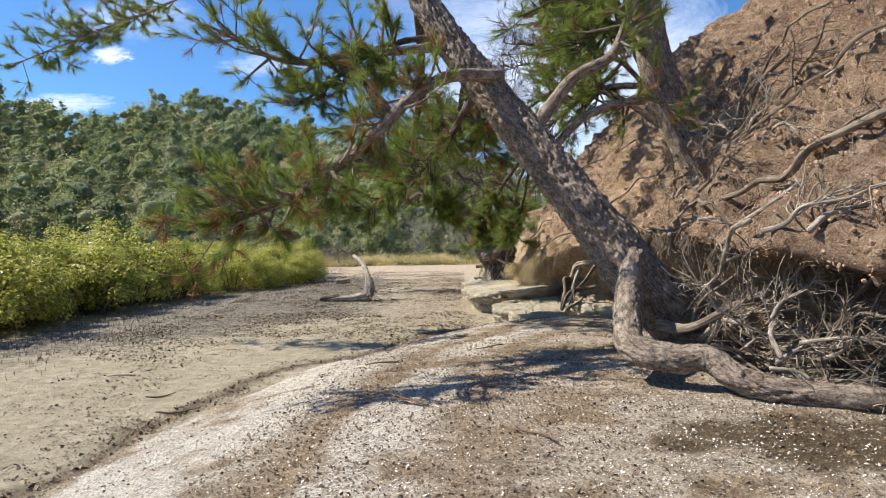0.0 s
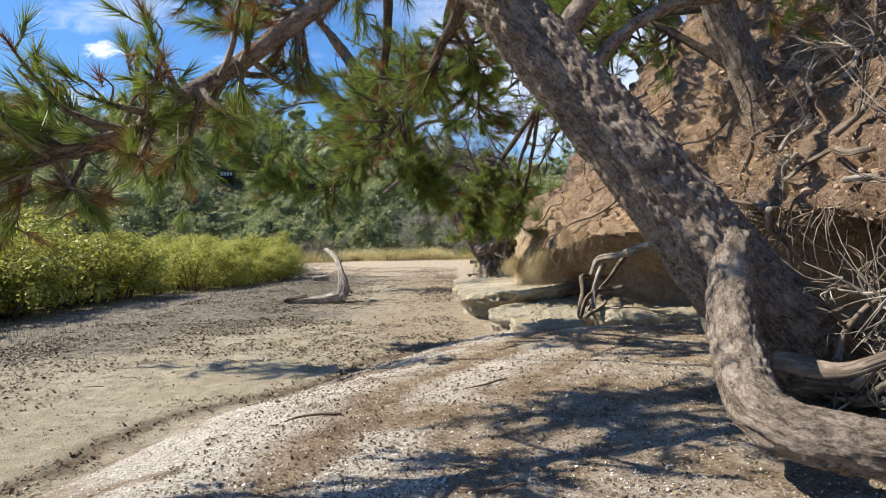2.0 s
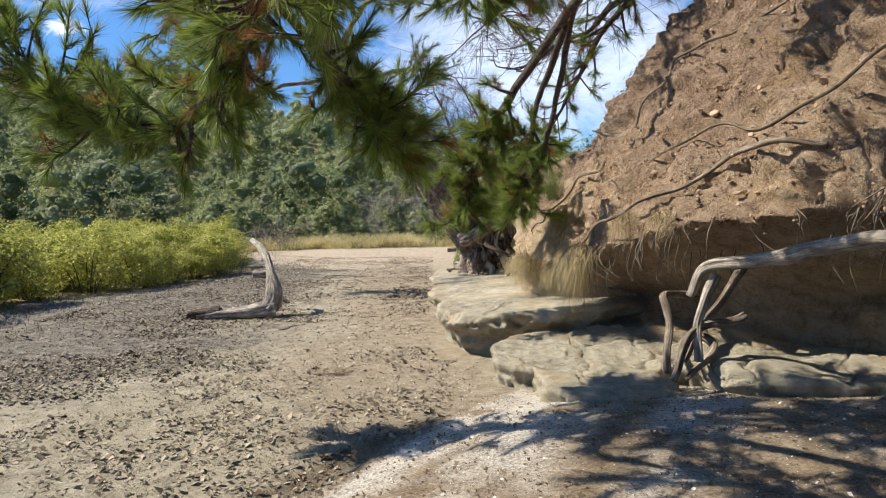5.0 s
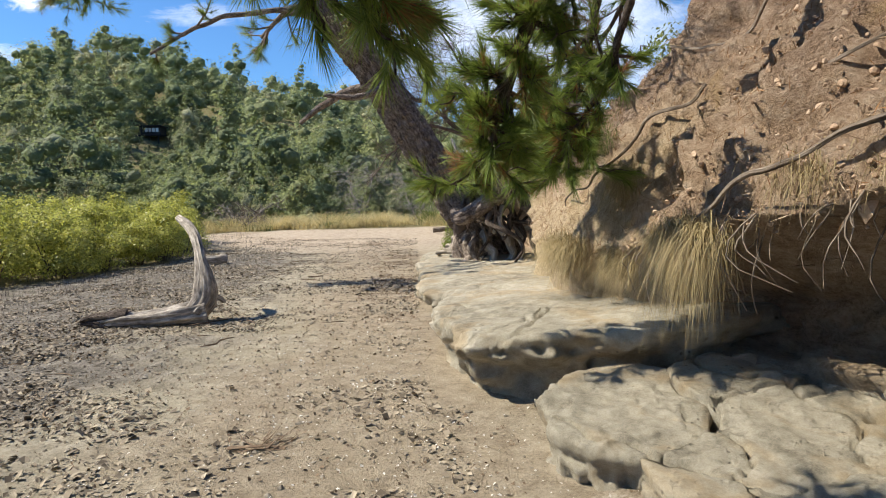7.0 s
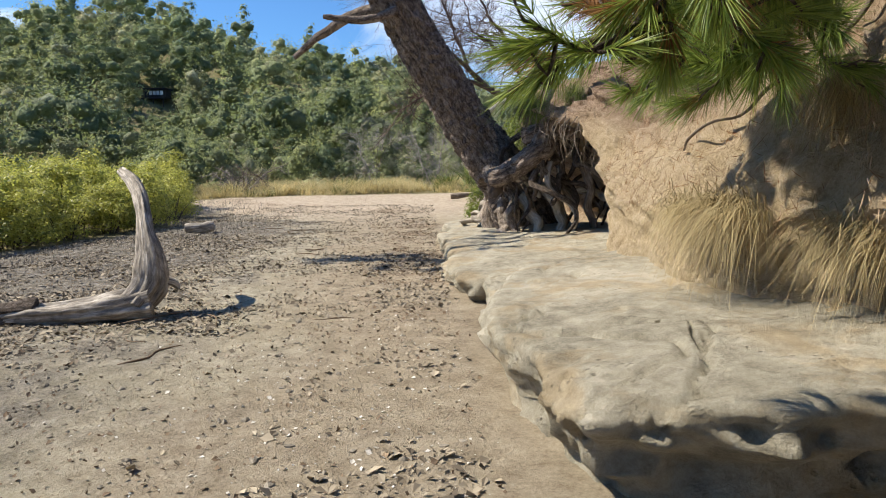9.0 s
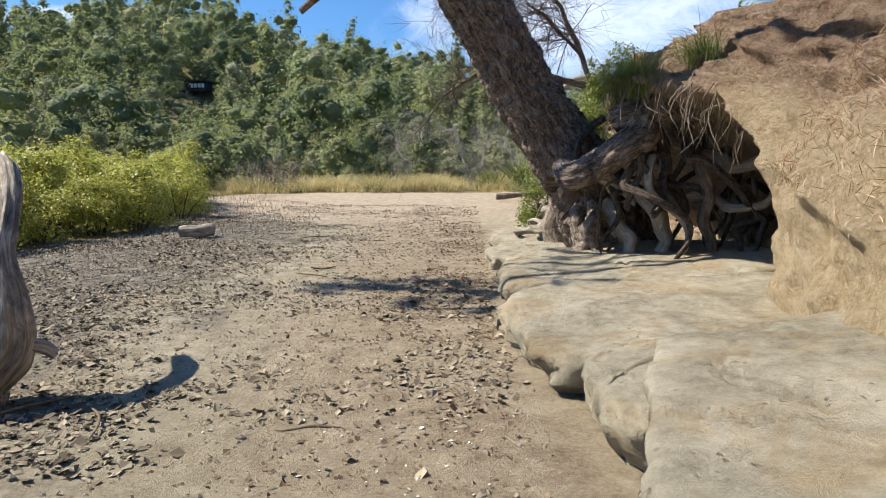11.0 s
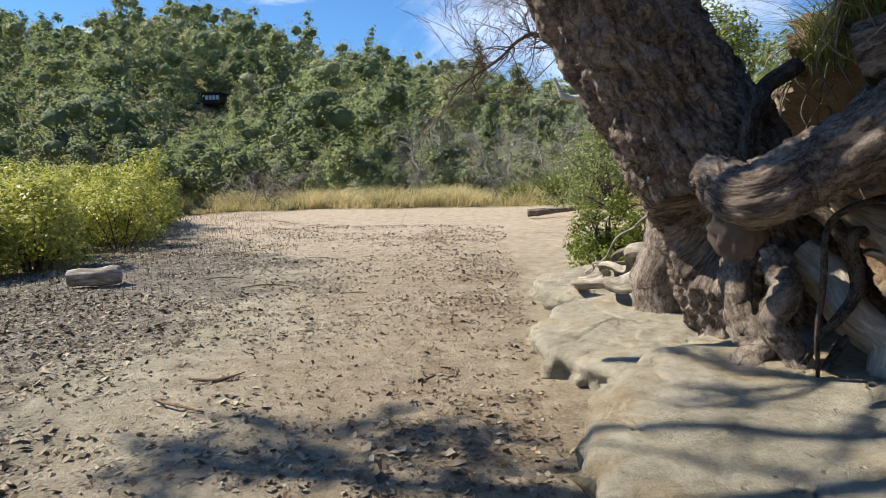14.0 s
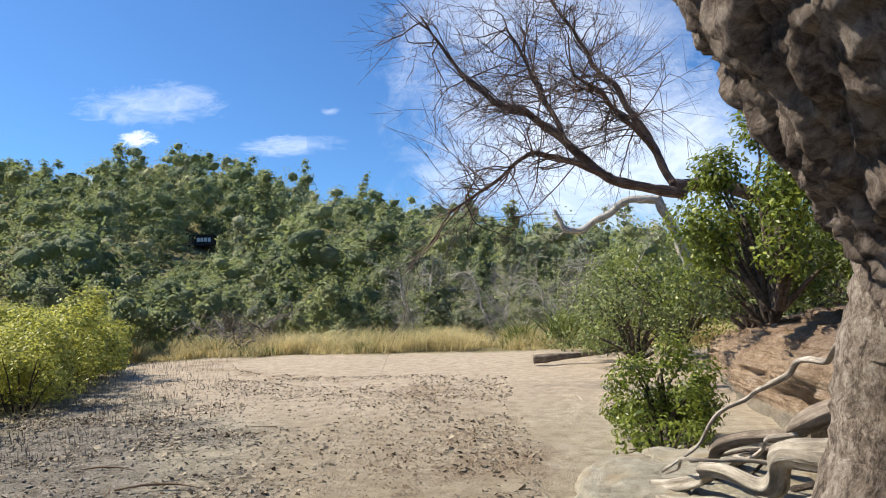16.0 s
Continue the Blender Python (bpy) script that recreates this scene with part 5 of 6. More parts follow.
# arched root in the hollow
for k, (pts, lab) in enumerate((
        ([(2.75, 16.1, 1.1, 0.03), (2.88, 16.0, 1.36, 0.04), (3.1, 15.5, 1.46, 0.055), (3.4, 14.7, 1.64, 0.07), (3.62, 14.1, 1.56, 0.08), (3.72, 13.95, 1.1, 0.085), (3.8, 13.88, 0.7, 0.095), (3.9, 13.8, 0.35, 0.1)], "arched grey root standing out of the bank"),
        ([(3.92, 13.85, 0.3, 0.09), (3.98, 13.8, 0.6, 0.1), (4.12, 13.72, 0.84, 0.11), (4.32, 13.55, 0.78, 0.12), (4.55, 13.3, 0.56, 0.11), (4.9, 13.1, 0.35, 0.1)], "thick grey root looped over the dirt"),
        ([(2.95, 16.0, 1.3, 0.04), (2.8, 16.0, 0.95, 0.035), (2.75, 15.9, 0.55, 0.025)], "thin grey root hanging to the sand"),
        ([(3.4, 16.3, 1.4, 0.03), (3.0, 16.2, 0.9, 0.03), (2.7, 16.1, 0.5, 0.02)], "thin grey root hanging to the sand"),
        ([(3.3, 16.2, 0.9, 0.03), (2.7, 15.9, 0.7, 0.035), (2.5, 15.85, 0.4, 0.03)], "gnarled brown root at the bank's foot"),
        ([(3.2, 17.0, 1.0, 0.03), (2.7, 16.6, 1.05, 0.035), (2.62, 16.3, 0.75, 0.03), (2.55, 16.1, 0.4, 0.03)], "gnarled brown root at the bank's foot"),
        ([(3.3, 17.0, 0.8, 0.03), (2.9, 16.4, 0.72, 0.035), (3.0, 16.1, 0.62, 0.03), (2.6, 15.8, 0.42, 0.02)], "gnarled brown root at the bank's foot"))):
    g = Geo()
    tube(g, pts, 30, 80, wood_relief(0.014, 320 + k), 0.07, k)
    single("tree_root", g, M_GREY_WOOD if k < 3 else M_ROOT, lab, "root", group="roots of the bank", base=pts[-1][:3])

# roots that lie along the face
gg = np.random.default_rng(9)
for k, (y0, z0, y1, z1, r) in enumerate(((15.6, 2.5, 18.4, 1.5, 0.022), (13.0, 3.6, 17.5, 2.6, 0.02), (10.5, 4.2, 13.5, 2.4, 0.03), (8.0, 3.0, 11.0, 2.2, 0.04), (7.0, 4.6, 10.0, 3.2, 0.025), (9.0, 5.4, 12.5, 3.9, 0.022), (11.0, 2.0, 14.5, 2.1, 0.02), (19.0, 2.6, 21.5, 1.7, 0.014), (17.0, 4.2, 20.0, 3.0, 0.016))):
    pts = []
    for a in np.linspace(0, 1, 8):
        p = bank_point(y0 + (y1 - y0) * a, z0 + (z1 - z0) * a + 0.12 * math.sin(5 * a + k))
        pts.append((p[0] - 0.03 - 0.1 * math.sin(3.1 * a), p[1], p[2], r * (1 - 0.6 * a)))
    g = Geo()
    tube(g, pts, 14, 90, wood_relief(0.01, 340 + k), 0.1, k)
    single("tree_root", g, M_ROOT, "bared brown root lying across the earth bank", "root", group="roots across the bank", base=pts[0][:3])

# fine roots that hang from the lip
g = Geo()
for k in range(420):
    y = gg.uniform(8, 19) if k < 300 else gg.uniform(24.6, 28)
    zf, roof = np.interp(y, B_Y, B_Z), np.interp(y, B_Y, B_ROOF)
    p = bank_point(y, float(zf + roof * gg.uniform(0.75, 1.2)))
    ln = gg.uniform(0.12, 0.6)
    tube(g, [(*p, 0.006), (p[0] - gg.uniform(0, 0.12), p[1] + gg.normal(0, 0.08), p[2] - ln * 0.5, 0.005), (p[0] + gg.normal(0, 0.08), p[1] + gg.normal(0, 0.12), p[2] - ln, 0.002)], 4, 7, None, 0.06, k, False)
single("hanging_rootlets", g, M_ROOT, "fine brown rootlets hanging from the bank's lip", "roots", "stuff")


# ---- dead brush ----
def dead_branch(seed, length):
    gg = np.random.default_rng(seed)
    g = Geo()
    main = [(0, 0, 0, 0.035)]
    d = np.array([1.0, 0, 0.12])
    p = np.zeros(3)
    for k in range(5):
        d = d + gg.normal(size=3) * 0.3
        d /= np.linalg.norm(d)
        p = p + d * length / 5
        main.append((*p, 0.03 * (1 - k / 5.5)))
    tube(g, main, 8, 30, wood_relief(0.004, seed), 0.06, seed)
    row = curve_points(main, 40)
    for _ in range(15):
        k = int(gg.integers(6, 39))
        q = row[k, :3]
        e = gg.normal(size=3) * 0.8 + (0.6, 0, 0.1)
        e /= np.linalg.norm(e)
        ln = length * gg.uniform(0.15, 0.45)
        m1, m2 = q + e * ln * 0.5 + gg.normal(size=3) * 0.06, q + e * ln
        tube(g, [(*q, 0.013), (*m1, 0.009), (*m2, 0.003)], 5, 8, None, 0.06, seed, False)
        for _ in range(3):
            e2 = e + gg.normal(size=3) * 0.6
            tube(g, [(*m1, 0.006), (*(m1 + e2 * ln * 0.25 + gg.normal(size=3) * 0.03), 0.005), (*(m1 + e2 * ln * 0.5), 0.002)], 4, 6, None, 0, 0, False)
    return g


meshes = [dead_branch(400 + k, 1.25 + 0.15 * k).mesh("dead_branch", M_GREY_WOOD if k % 3 else M_ROOT) for k in range(6)]
gg = np.random.default_rng(410)
for k in range(104):
    y = gg.uniform(8.0, 9.9)
    x = gg.uniform(3.1, 4.9)
    z = float(ground_z(x, y)) + gg.uniform(0.05, 1.15) * (0.5 + 0.5 * (x - 2.6) / 2.2)
    if k > 60:
        q = bank_point(gg.uniform(6.5, 13.0), gg.uniform(1.8, 4.4))
        x, y, z = q[0] - 0.1, q[1], q[2]
    ob = tagged(new("dead_branch", meshes[k % 6]), "bleached dead branch tangled in brush below the bank", "branch", "dead brush below the bank")
    ob.matrix_basis = pose(x, y, z, gg.uniform(-40, 40), gg.uniform(-45, 30), gg.uniform(-70, 75)) @ Matrix.Scale(gg.uniform(0.5, 0.9), 4)
gg = np.random.default_rng(411)
for k in range(11):
    x, y = -9.4 + gg.normal(0, 0.8), 49 + gg.normal(0, 0.5)
    ob = tagged(new("dead_branch", meshes[k % 6]), "pale driftwood branch heaped on the grass edge", "branch", "driftwood heap")
    ob.matrix_basis = pose(x, y, float(ground_z(x, y)) + 0.1 + 0.3 * gg.uniform(), gg.uniform(-30, 30), gg.uniform(-60, -5), gg.uniform(0, 360)) @ Matrix.Scale(1.2, 4)
sticks = [dead_branch(430 + k, 0.9).mesh("stick", M_LITTER) for k in range(3)]


def stick_mesh(seed, length, r):
    gg = np.random.default_rng(seed)
    g = Geo()
    tube(g, [(-length / 2, 0, 0.01, r * 0.7), (-length * 0.15, gg.normal(0, 0.04), 0.015, r), (length * 0.2, gg.normal(0, 0.04), 0.015, r * 0.8), (length / 2, gg.normal(0, 0.05), 0.012, r * 0.3)], 7, 14, wood_relief(0.002, seed), 0.03, seed)
    return g


plain = [stick_mesh(440 + k, 0.35 + 0.12 * k, 0.011).mesh("stick", M_LITTER) for k in range(4)]
spots_s = [(-1.86, 27.34, 10), (-0.7, 10.6, 200), (-1.0, 17.9, 20), (0.05, 8.3, 160), (-3.5, 10.2, 25), (-2.9, 9.4, 15), (0.9, 7.2, 130), (-2.8, 31.0, 5)]
for k, (x, y, a) in enumerate(spots_s):
    big_one = k in (2, 3)
    ob = tagged(new("stick", sticks[k % 3] if big_one else plain[k % 4]), "dark branched twig lying on the sand" if big_one else "thin dark stick lying on the sand", "stick", "sticks on the sand")
    ob.matrix_basis = pose(x, y, float(ground_z(x, y)) + 0.02, 0, 0, a) @ Matrix.Diagonal((0.75, 0.75, 0.15, 1) if big_one else (1, 1, 1, 1))
gg = np.random.default_rng(450)
for k in range(46):
    x, y = gg.uniform(-5, 1.0), gg.uniform(5, 34)
    if y > 17 and x > 0.2:
        continue
    ob = tagged(new("stick", plain[k % 4]), "thin dark stick lying on the sand", "stick", "sticks on the sand")
    ob.matrix_basis = pose(x, y, float(ground_z(x, y)) + 0.004, 0, 0, gg.uniform(0, 360)) @ Matrix.Scale(gg.uniform(0.4, 1.0), 4)


# ---- tussocks ----
def tussock(where, n, length, out, material, label, droop=0.9, width=0.006, spread=0.34, steps=6):
    n = int(n * 1.9)
    root = np.array(where) + rng.normal(size=(n, 3)) * (0.06, 0.15, 0.06)
    a = rng.normal(size=(n, 3)) * spread + np.array([out[0], out[1], 0])
    a[:, 2] = 0
    g = Geo()
    blades(g, root, a, length * rng.uniform(0.5, 1.15, n), width, steps, droop)
    base = tuple(float(c) for c in where)
    ob = thing("grass_tussock", base, label, "grass", "tussocks on the bank")
    tagged(part("tuft", g, material, ob), kind="stuff")
    return ob


TAN, GRN = "straw-coloured grass tussock drooping from the bank", "green grass tussock on top of the bank"
for y, z, n, ln, out, droop in ((19.4, 0.95, 420, 0.55, (-0.45, -0.1), 1.25), (17.9, 1.3, 1000, 0.58, (-0.3, -0.2), 1.6), (18.3, 1.2, 500, 0.6, (-0.3, -0.1), 1.5), (20.1, 1.05, 520, 0.65, (-0.5, -0.15), 1.25), (20.5, 1.0, 300, 0.5, (-0.5, -0.1), 1.2), (19.8, 1.9, 260, 0.5, (-0.4, -0.1), 1.5), (17.2, 1.75, 90, 0.32, (-0.3, -0.1), 1.5), (16.6, 1.85, 70, 0.3, (-0.3, 0), 1.5)):
    p = bank_point(y, z)
    tussock((p[0] - 0.02, y, p[2]), int(n * 1.2), ln * 0.72, out, M_TUSSOCK, TAN, droop * 1.2)
for y, z, n, ln in ((21.2, 2.3, 420, 0.75), (21.9, 2.5, 420, 0.8), (22.6, 2.3, 360, 0.8), (26.0, 2.35, 420, 0.75), (26.6, 2.3, 420, 0.75), (27.2, 2.2, 300, 0.6), (25.4, 2.5, 300, 0.6)):
    p = bank_point(y, z)
    tussock((p[0] + 0.1, y, p[2] - 0.05), n, ln, (-0.3, -0.1), M_GREEN_BLADE, GRN, 0.8, 0.006, 0.45)
for y, z in ((29.6, 2.0), (30.4, 1.8), (31.4, 1.6)):
    p = bank_point(y, z)
    tussock((p[0] + 0.3, y, p[2] + 0.5), 420, 1.0, (-0.45, -0.15), M_GREEN_BLADE, "long green and straw blades hanging over the bank", 1.1, 0.012, 0.5)

# dry grass along the back of the beach
gg = np.random.default_rng(500)
for name, mat_g, n, lab in (("dry_grass", M_GRASS, 330, "dry straw-coloured grass along the back of the beach"), ("green_grass", M_GREEN_BLADE, 46, "green rushes among the dry grass")):
    g = Geo()
    x, y = gg.uniform(-18, 12, n), 46.2 + gg.gamma(2.0, 1.3, n)
    y = y + np.where(x < -11, (-11 - x) * 0.35, 0)
    h = gg.uniform(0.3, 1.0, n) ** 1.4 * 1.25 * (1 - 0.4 * (y < 47))
    k = 130
    root = np.repeat(np.column_stack([x, y, ground_z(x, y)]), k, 0) + gg.normal(size=(n * k, 3)) * (0.22, 0.2, 0)
    lean = gg.normal(size=(n * k, 3)) * 0.5
    lean[:, 2] = 0
    blades(g, root, lean, np.repeat(h, k) * gg.uniform(0.6, 1.15, n * k), 0.024, 3, 0.35)
    single(name, g, mat_g, lab, "grass", "stuff")


# ---- shrubs and trees behind ----
def shrub(name, base, h, wide, n, leaf, material, label, seed, category="shrub", stem_mat=None):
    gg = np.random.default_rng(seed)
    ob = thing(name, base, label, category)
    stems, crown = Geo(), Geo()
    tips = []
    for _ in range(26):
        a, r = gg.uniform(0, 6.28), wide * math.sqrt(gg.uniform(0, 1))
        tip = np.array([r * math.cos(a), r * math.sin(a), h * gg.uniform(0.06, 0.9) * (1 - 0.3 * (r / wide) ** 2)])
        tube(stems, [(base[0] + tip[0] * 0.1, base[1] + tip[1] * 0.1, base[2] - 0.05, 0.015 + 0.012 * h), (base[0] + tip[0] * 0.5, base[1] + tip[1] * 0.5, base[2] + tip[2] * 0.6, 0.01 + 0.006 * h), (base[0] + tip[0], base[1] + tip[1], base[2] + tip[2], 0.005)], 6, 8, None, 0.08, seed, False)
        tips.append(tip)
    tips = np.array(tips)
    d = gg.normal(size=(n, 3))
    d /= np.linalg.norm(d, axis=1)[:, None]
    rad = 0.36 * wide
    p = tips[gg.integers(0, len(tips), n)] + d * (rad * gg.uniform(0.2, 1.05, n) ** 0.6)[:, None]
    p[:, 2] = np.maximum(p[:, 2], gg.uniform(0.05, 0.3, n))
    leaves(crown, p + np.array(base), leaf, 0.4, 0.45, d + (p - (0, 0, 0.4 * h)) * 0.8, 0.6)
    tagged(part("stem_tangle", stems, stem_mat or M_TWIG, ob), kind="stuff")
    tagged(part("foliage", crown, material, ob), kind="stuff")
    return ob


shrub("shrub", on_ground(1.8, 32.9), 1.15, 0.52, 6500, 0.055, M_SHRUB, "bright green leafy shrub at the foot of the bank", 601)
shrub("tree", (3.7, 34.3, 1.4), 2.9, 1.0, 9500, 0.085, M_SHRUB, "young green tree leaning out over the low bank", 603, "tree")
shrub("shrub", on_ground(1.5, 31.9), 0.5, 0.4, 700, 0.06, M_SHRUB, "small green shrub beside the bared roots", 602)
for k, (x, y, z, h, w) in enumerate(((4.6, 36.5, 1.2, 2.0, 1.3), (6.0, 40.5, 1.0, 3.6, 2.0), (8.6, 42.0, 1.2, 4.2, 2.4), (3.9, 45.5, 0.2, 3.2, 1.9), (11.5, 45, 1.2, 5.0, 2.6), (5.5, 33.0, 1.6, 2.2, 1.4), (7.5, 36.0, 1.7, 3.4, 2.0), (5.0, 28.8, 2.4, 1.6, 1.2), (6.5, 25.5, 3.2, 2.0, 1.4), (3.6, 41.5, 0.3, 2.6, 1.5), (5.2, 43.0, 0.6, 3.4, 1.9))):
    shrub("tree", (x, y, z), h, w, 3800, 0.1, M_SHRUB if k % 3 == 1 else M_BUSH, "bushy dark green tree on the low bank", 610 + k, "tree")


def bare_tree(name, base, limbs, material, label, seed, n=34, reach=1.5):
    gg = np.random.default_rng(seed)
    ob = thing(name, base, label, "tree")
    twigs = Geo()
    for k, limb in enumerate(limbs):
        g = Geo()
        tube(g, limb, 14, 60, wood_relief(0.012, seed + k), 0.1, seed + k)
        part("limb" if k else "trunk", g, material, ob)
        row = curve_points(limb, 50)
        if k == 0:
            continue
        for _ in range(n):
            q = row[int(gg.integers(10, 50)), :3]
            e = gg.normal(size=3) * 0.8 + (-0.5, -0.1, 0.25)
            e /= np.linalg.norm(e)
            ln = reach * gg.uniform(0.4, 1.1)
            m1 = q + e * ln * 0.5 + gg.normal(size=3) * 0.1
            m2 = q + e * ln + gg.normal(size=3) * 0.1 + (0, 0, -0.1 * ln)
            tube(twigs, [(*q, 0.018), (*m1, 0.012), (*m2, 0.004)], 4, 7, None, 0.1, seed, False)
            for _ in range(6):
                s0 = m1 + (m2 - m1) * gg.uniform(-0.4, 0.9)
                e2 = e + gg.normal(size=3) * 0.8
                l2 = ln * gg.uniform(0.2, 0.55)
                s1 = s0 + e2 * l2
                tube(twigs, [(*s0, 0.007), (*((s0 + s1) / 2 + gg.normal(size=3) * 0.05), 0.005), (*s1, 0.0025)], 3, 4, None, 0, 0, False)
                for _ in range(3):
                    s2 = (s0 + s1) / 2 + (e2 + gg.normal(size=3) * 0.9) * l2 * 0.5
                    tube(twigs, [(*((s0 + s1) / 2), 0.004), (*s2, 0.0025)], 3, 4, None, 0, 0, False)
    tagged(part("twig_tangle", twigs, material, ob), kind="stuff")
    return ob


bare_tree("bare_tree", (6.6, 38.4, 1.0), [
    [(6.6, 38.4, 0.9, 0.17), (5.9, 38.2, 2.8, 0.15), (4.9, 38.1, 3.7, 0.13), (3.7, 38.0, 3.8, 0.12)],
    [(3.9, 38.0, 3.6, 0.11), (2.5, 38.0, 4.0, 0.095), (1.6, 38.0, 4.8, 0.08), (0.9, 38.0, 5.4, 0.07), (0.1, 38.0, 5.7, 0.055), (-0.6, 38.1, 6.6, 0.035), (-1.2, 38.2, 7.6, 0.015)],
    [(2.5, 38.0, 4.0, 0.07), (1.6, 37.8, 4.3, 0.055), (0.9, 37.7, 4.4, 0.045), (0.3, 37.6, 3.9, 0.035), (-0.7, 37.5, 3.3, 0.015)],
    [(3.7, 38.0, 3.8, 0.08), (3.2, 38.5, 5.2, 0.065), (2.6, 38.8, 6.4, 0.045), (1.6, 39, 8.2, 0.02)],
    [(1.6, 38.0, 4.8, 0.06), (1.3, 38.6, 6.0, 0.04), (0.6, 38.9, 7.6, 0.02)],
    [(3.4, 38.2, 4.6, 0.06), (2.4, 37.6, 5.4, 0.045), (1.7, 37.2, 5.8, 0.02)]], M_RED_LIMB, "leafless tree with reddish limbs and fine twigs", 701)
bare_tree("bare_tree", (7.0, 45.9, 1.2), [
    [(7.0, 45.9, 1.0, 0.2), (6.4, 45.8, 3.0, 0.17), (5.55, 45.7, 5.0, 0.14)],
    [(5.6, 45.7, 4.9, 0.14), (4.6, 45.7, 4.9, 0.125), (3.4, 45.7, 4.2, 0.11), (2.7, 45.7, 4.05, 0.1), (2.3, 45.7, 4.7, 0.05)]], M_PALE_LIMB, "pale dead limb reaching out of the scrub", 702, 6, 0.9)
bare_tree("bare_tree", (5.4, 21.6, 6.2), [
    [(5.6, 21.7, 5.6, 0.09), (4.9, 21.5, 6.4, 0.08), (4.2, 21.2, 6.6, 0.065)],
    [(4.2, 21.2, 6.6, 0.06), (3.2, 21.0, 6.4, 0.045), (2.2, 20.8, 5.7, 0.035), (1.3, 20.5, 4.9, 0.012)],
    [(4.6, 21.4, 6.4, 0.055), (3.6, 21.3, 5.4, 0.04), (2.6, 21.2, 4.7, 0.03), (1.9, 21.1, 4.3, 0.012)],
    [(4.2, 21.2, 6.6, 0.05), (3.0, 20.6, 7.4, 0.035), (1.6, 20.0, 7.5, 0.012)],
    [(3.2, 21.0, 6.4, 0.035), (2.4, 20.2, 6.9, 0.025), (1.2, 19.6, 6.5, 0.01)]], M_TWIG, "bare brown tree leaning out from the top of the bank", 703, 34, 0.9)
# grey leafless scrub before the hill
for k, (x, y, h) in enumerate(((0.5, 52.5, 3.2), (3.0, 51.0, 2.8), (-3.0, 54, 3.6), (5.2, 50, 3.4))):
    bare_tree("bare_shrub", (x, y, 0.25), [
        [(x, y, 0.15, 0.07), (x + 0.1, y, 0.5, 0.06)],
        [(x, y, 0.4, 0.05), (x - 0.5, y, h * 0.5, 0.04), (x - 0.9, y + 0.2, h, 0.015)],
        [(x, y, 0.4, 0.05), (x + 0.5, y - 0.3, h * 0.5, 0.04), (x + 0.7, y, h * 0.95, 0.015)]], M_PALE_LIMB, "grey leafless shrub before the woods", 720 + k, 26, 1.3)

# flax clumps
for k, (x, y, s) in enumerate(((2.6, 47.6, 2.1), (4.0, 48.2, 1.8), (1.2, 48.6, 1.3))):
    a = rng.normal(size=(150, 3)) * 0.45
    a[:, 2] = 0
    g = Geo()
    x0, y0, z0 = on_ground(x, y)
    blades(g, np.array((x0, y0, z0)) + rng.normal(size=(150, 3)) * (0.15, 0.15, 0), a, s * rng.uniform(0.6, 1.1, 150), 0.09, 4, 0.35)
    ob = thing("flax_bush", (x0, y0, z0), "spiky green flax bush at the edge of the grass", "flax", "flax bushes")
    tagged(part("tuft", g, M_GREEN_BLADE, ob), kind="stuff")

# skyline pines
for k, (tan, r, h) in enumerate(((-0.68, 205, 13), (-0.715, 205, 12), (-0.585, 205, 11), (-0.43, 205, 12), (-0.40, 205, 11), (-0.36, 205, 9), (-0.14, 190, 8))):
    y = r / math.hypot(1, tan)
    x = tan * y
    z = float(ground_z(x, y))
    ob = thing("skyline_pine", (x, y, z), "tall open-crowned pine on the skyline", "pine tree", "skyline pines")
    gg = np.random.default_rng(800 + k)
    g, c = Geo(), Geo()
    tube(g, [(x, y, z - 0.5, 0.3), (x + 0.4, y, z + h * 0.6, 0.2), (x, y, z + h * 0.97, 0.05)], 7, 10, None, 0.2, k)
    for _ in range(13):
        a, zz = gg.uniform(0, 6.28), gg.uniform(0.62, 1.0)
        q = np.array([x, y, z + h * zz])
        e = q + np.array([math.cos(a), math.sin(a), 0.15]) * h * gg.uniform(0.1, 0.3) * (1.25 - zz) * 2
        tube(g, [(*q, 0.1), (*e, 0.04)], 5, 4)
        pp = e + gg.normal(size=(60, 3)) * (0.75, 0.75, 0.35)
        leaves(c, pp, 0.75, 0.4, 0.6)
    part("trunk", g, M_TWIG, ob)
    part("crown", c, M_BUSH, ob)


# ---- house on the hill ----
def box(geo, x0, y0, z0, x1, y1, z1):
    v = [(x, y, z) for x in (x0, x1) for y in (y0, y1) for z in (z0, z1)]
    geo.add(v, [(0, 1, 3, 2), (4, 6, 7, 5), (0, 4, 5, 1), (2, 3, 7, 6), (0, 2, 6, 4), (1, 5, 7, 3)])


M_DARK_WALL = earth("dark_stained_boards", (0.02, 0.02, 0.022), (0.035, 0.035, 0.038), (0.06, 0.06, 0.065), 4, 0.7, 0.01)
M_GLASS = nodes_of("window_glass", 0.05, 0.8)[0]
M_GLASS.node_tree.nodes["Principled BSDF"].inputs["Base Color"].default_value = (0.6, 0.65, 0.7, 1)
hs_ = HOUSE_AT
hx, hy, hz = -64.9 * hs_, HOUSE_Y, 1.4 + 18.9 * hs_ - 0.9 * hs_
house = thing("house", (hx, hy, hz), "small dark house with pale windows on the wooded hill", "house")


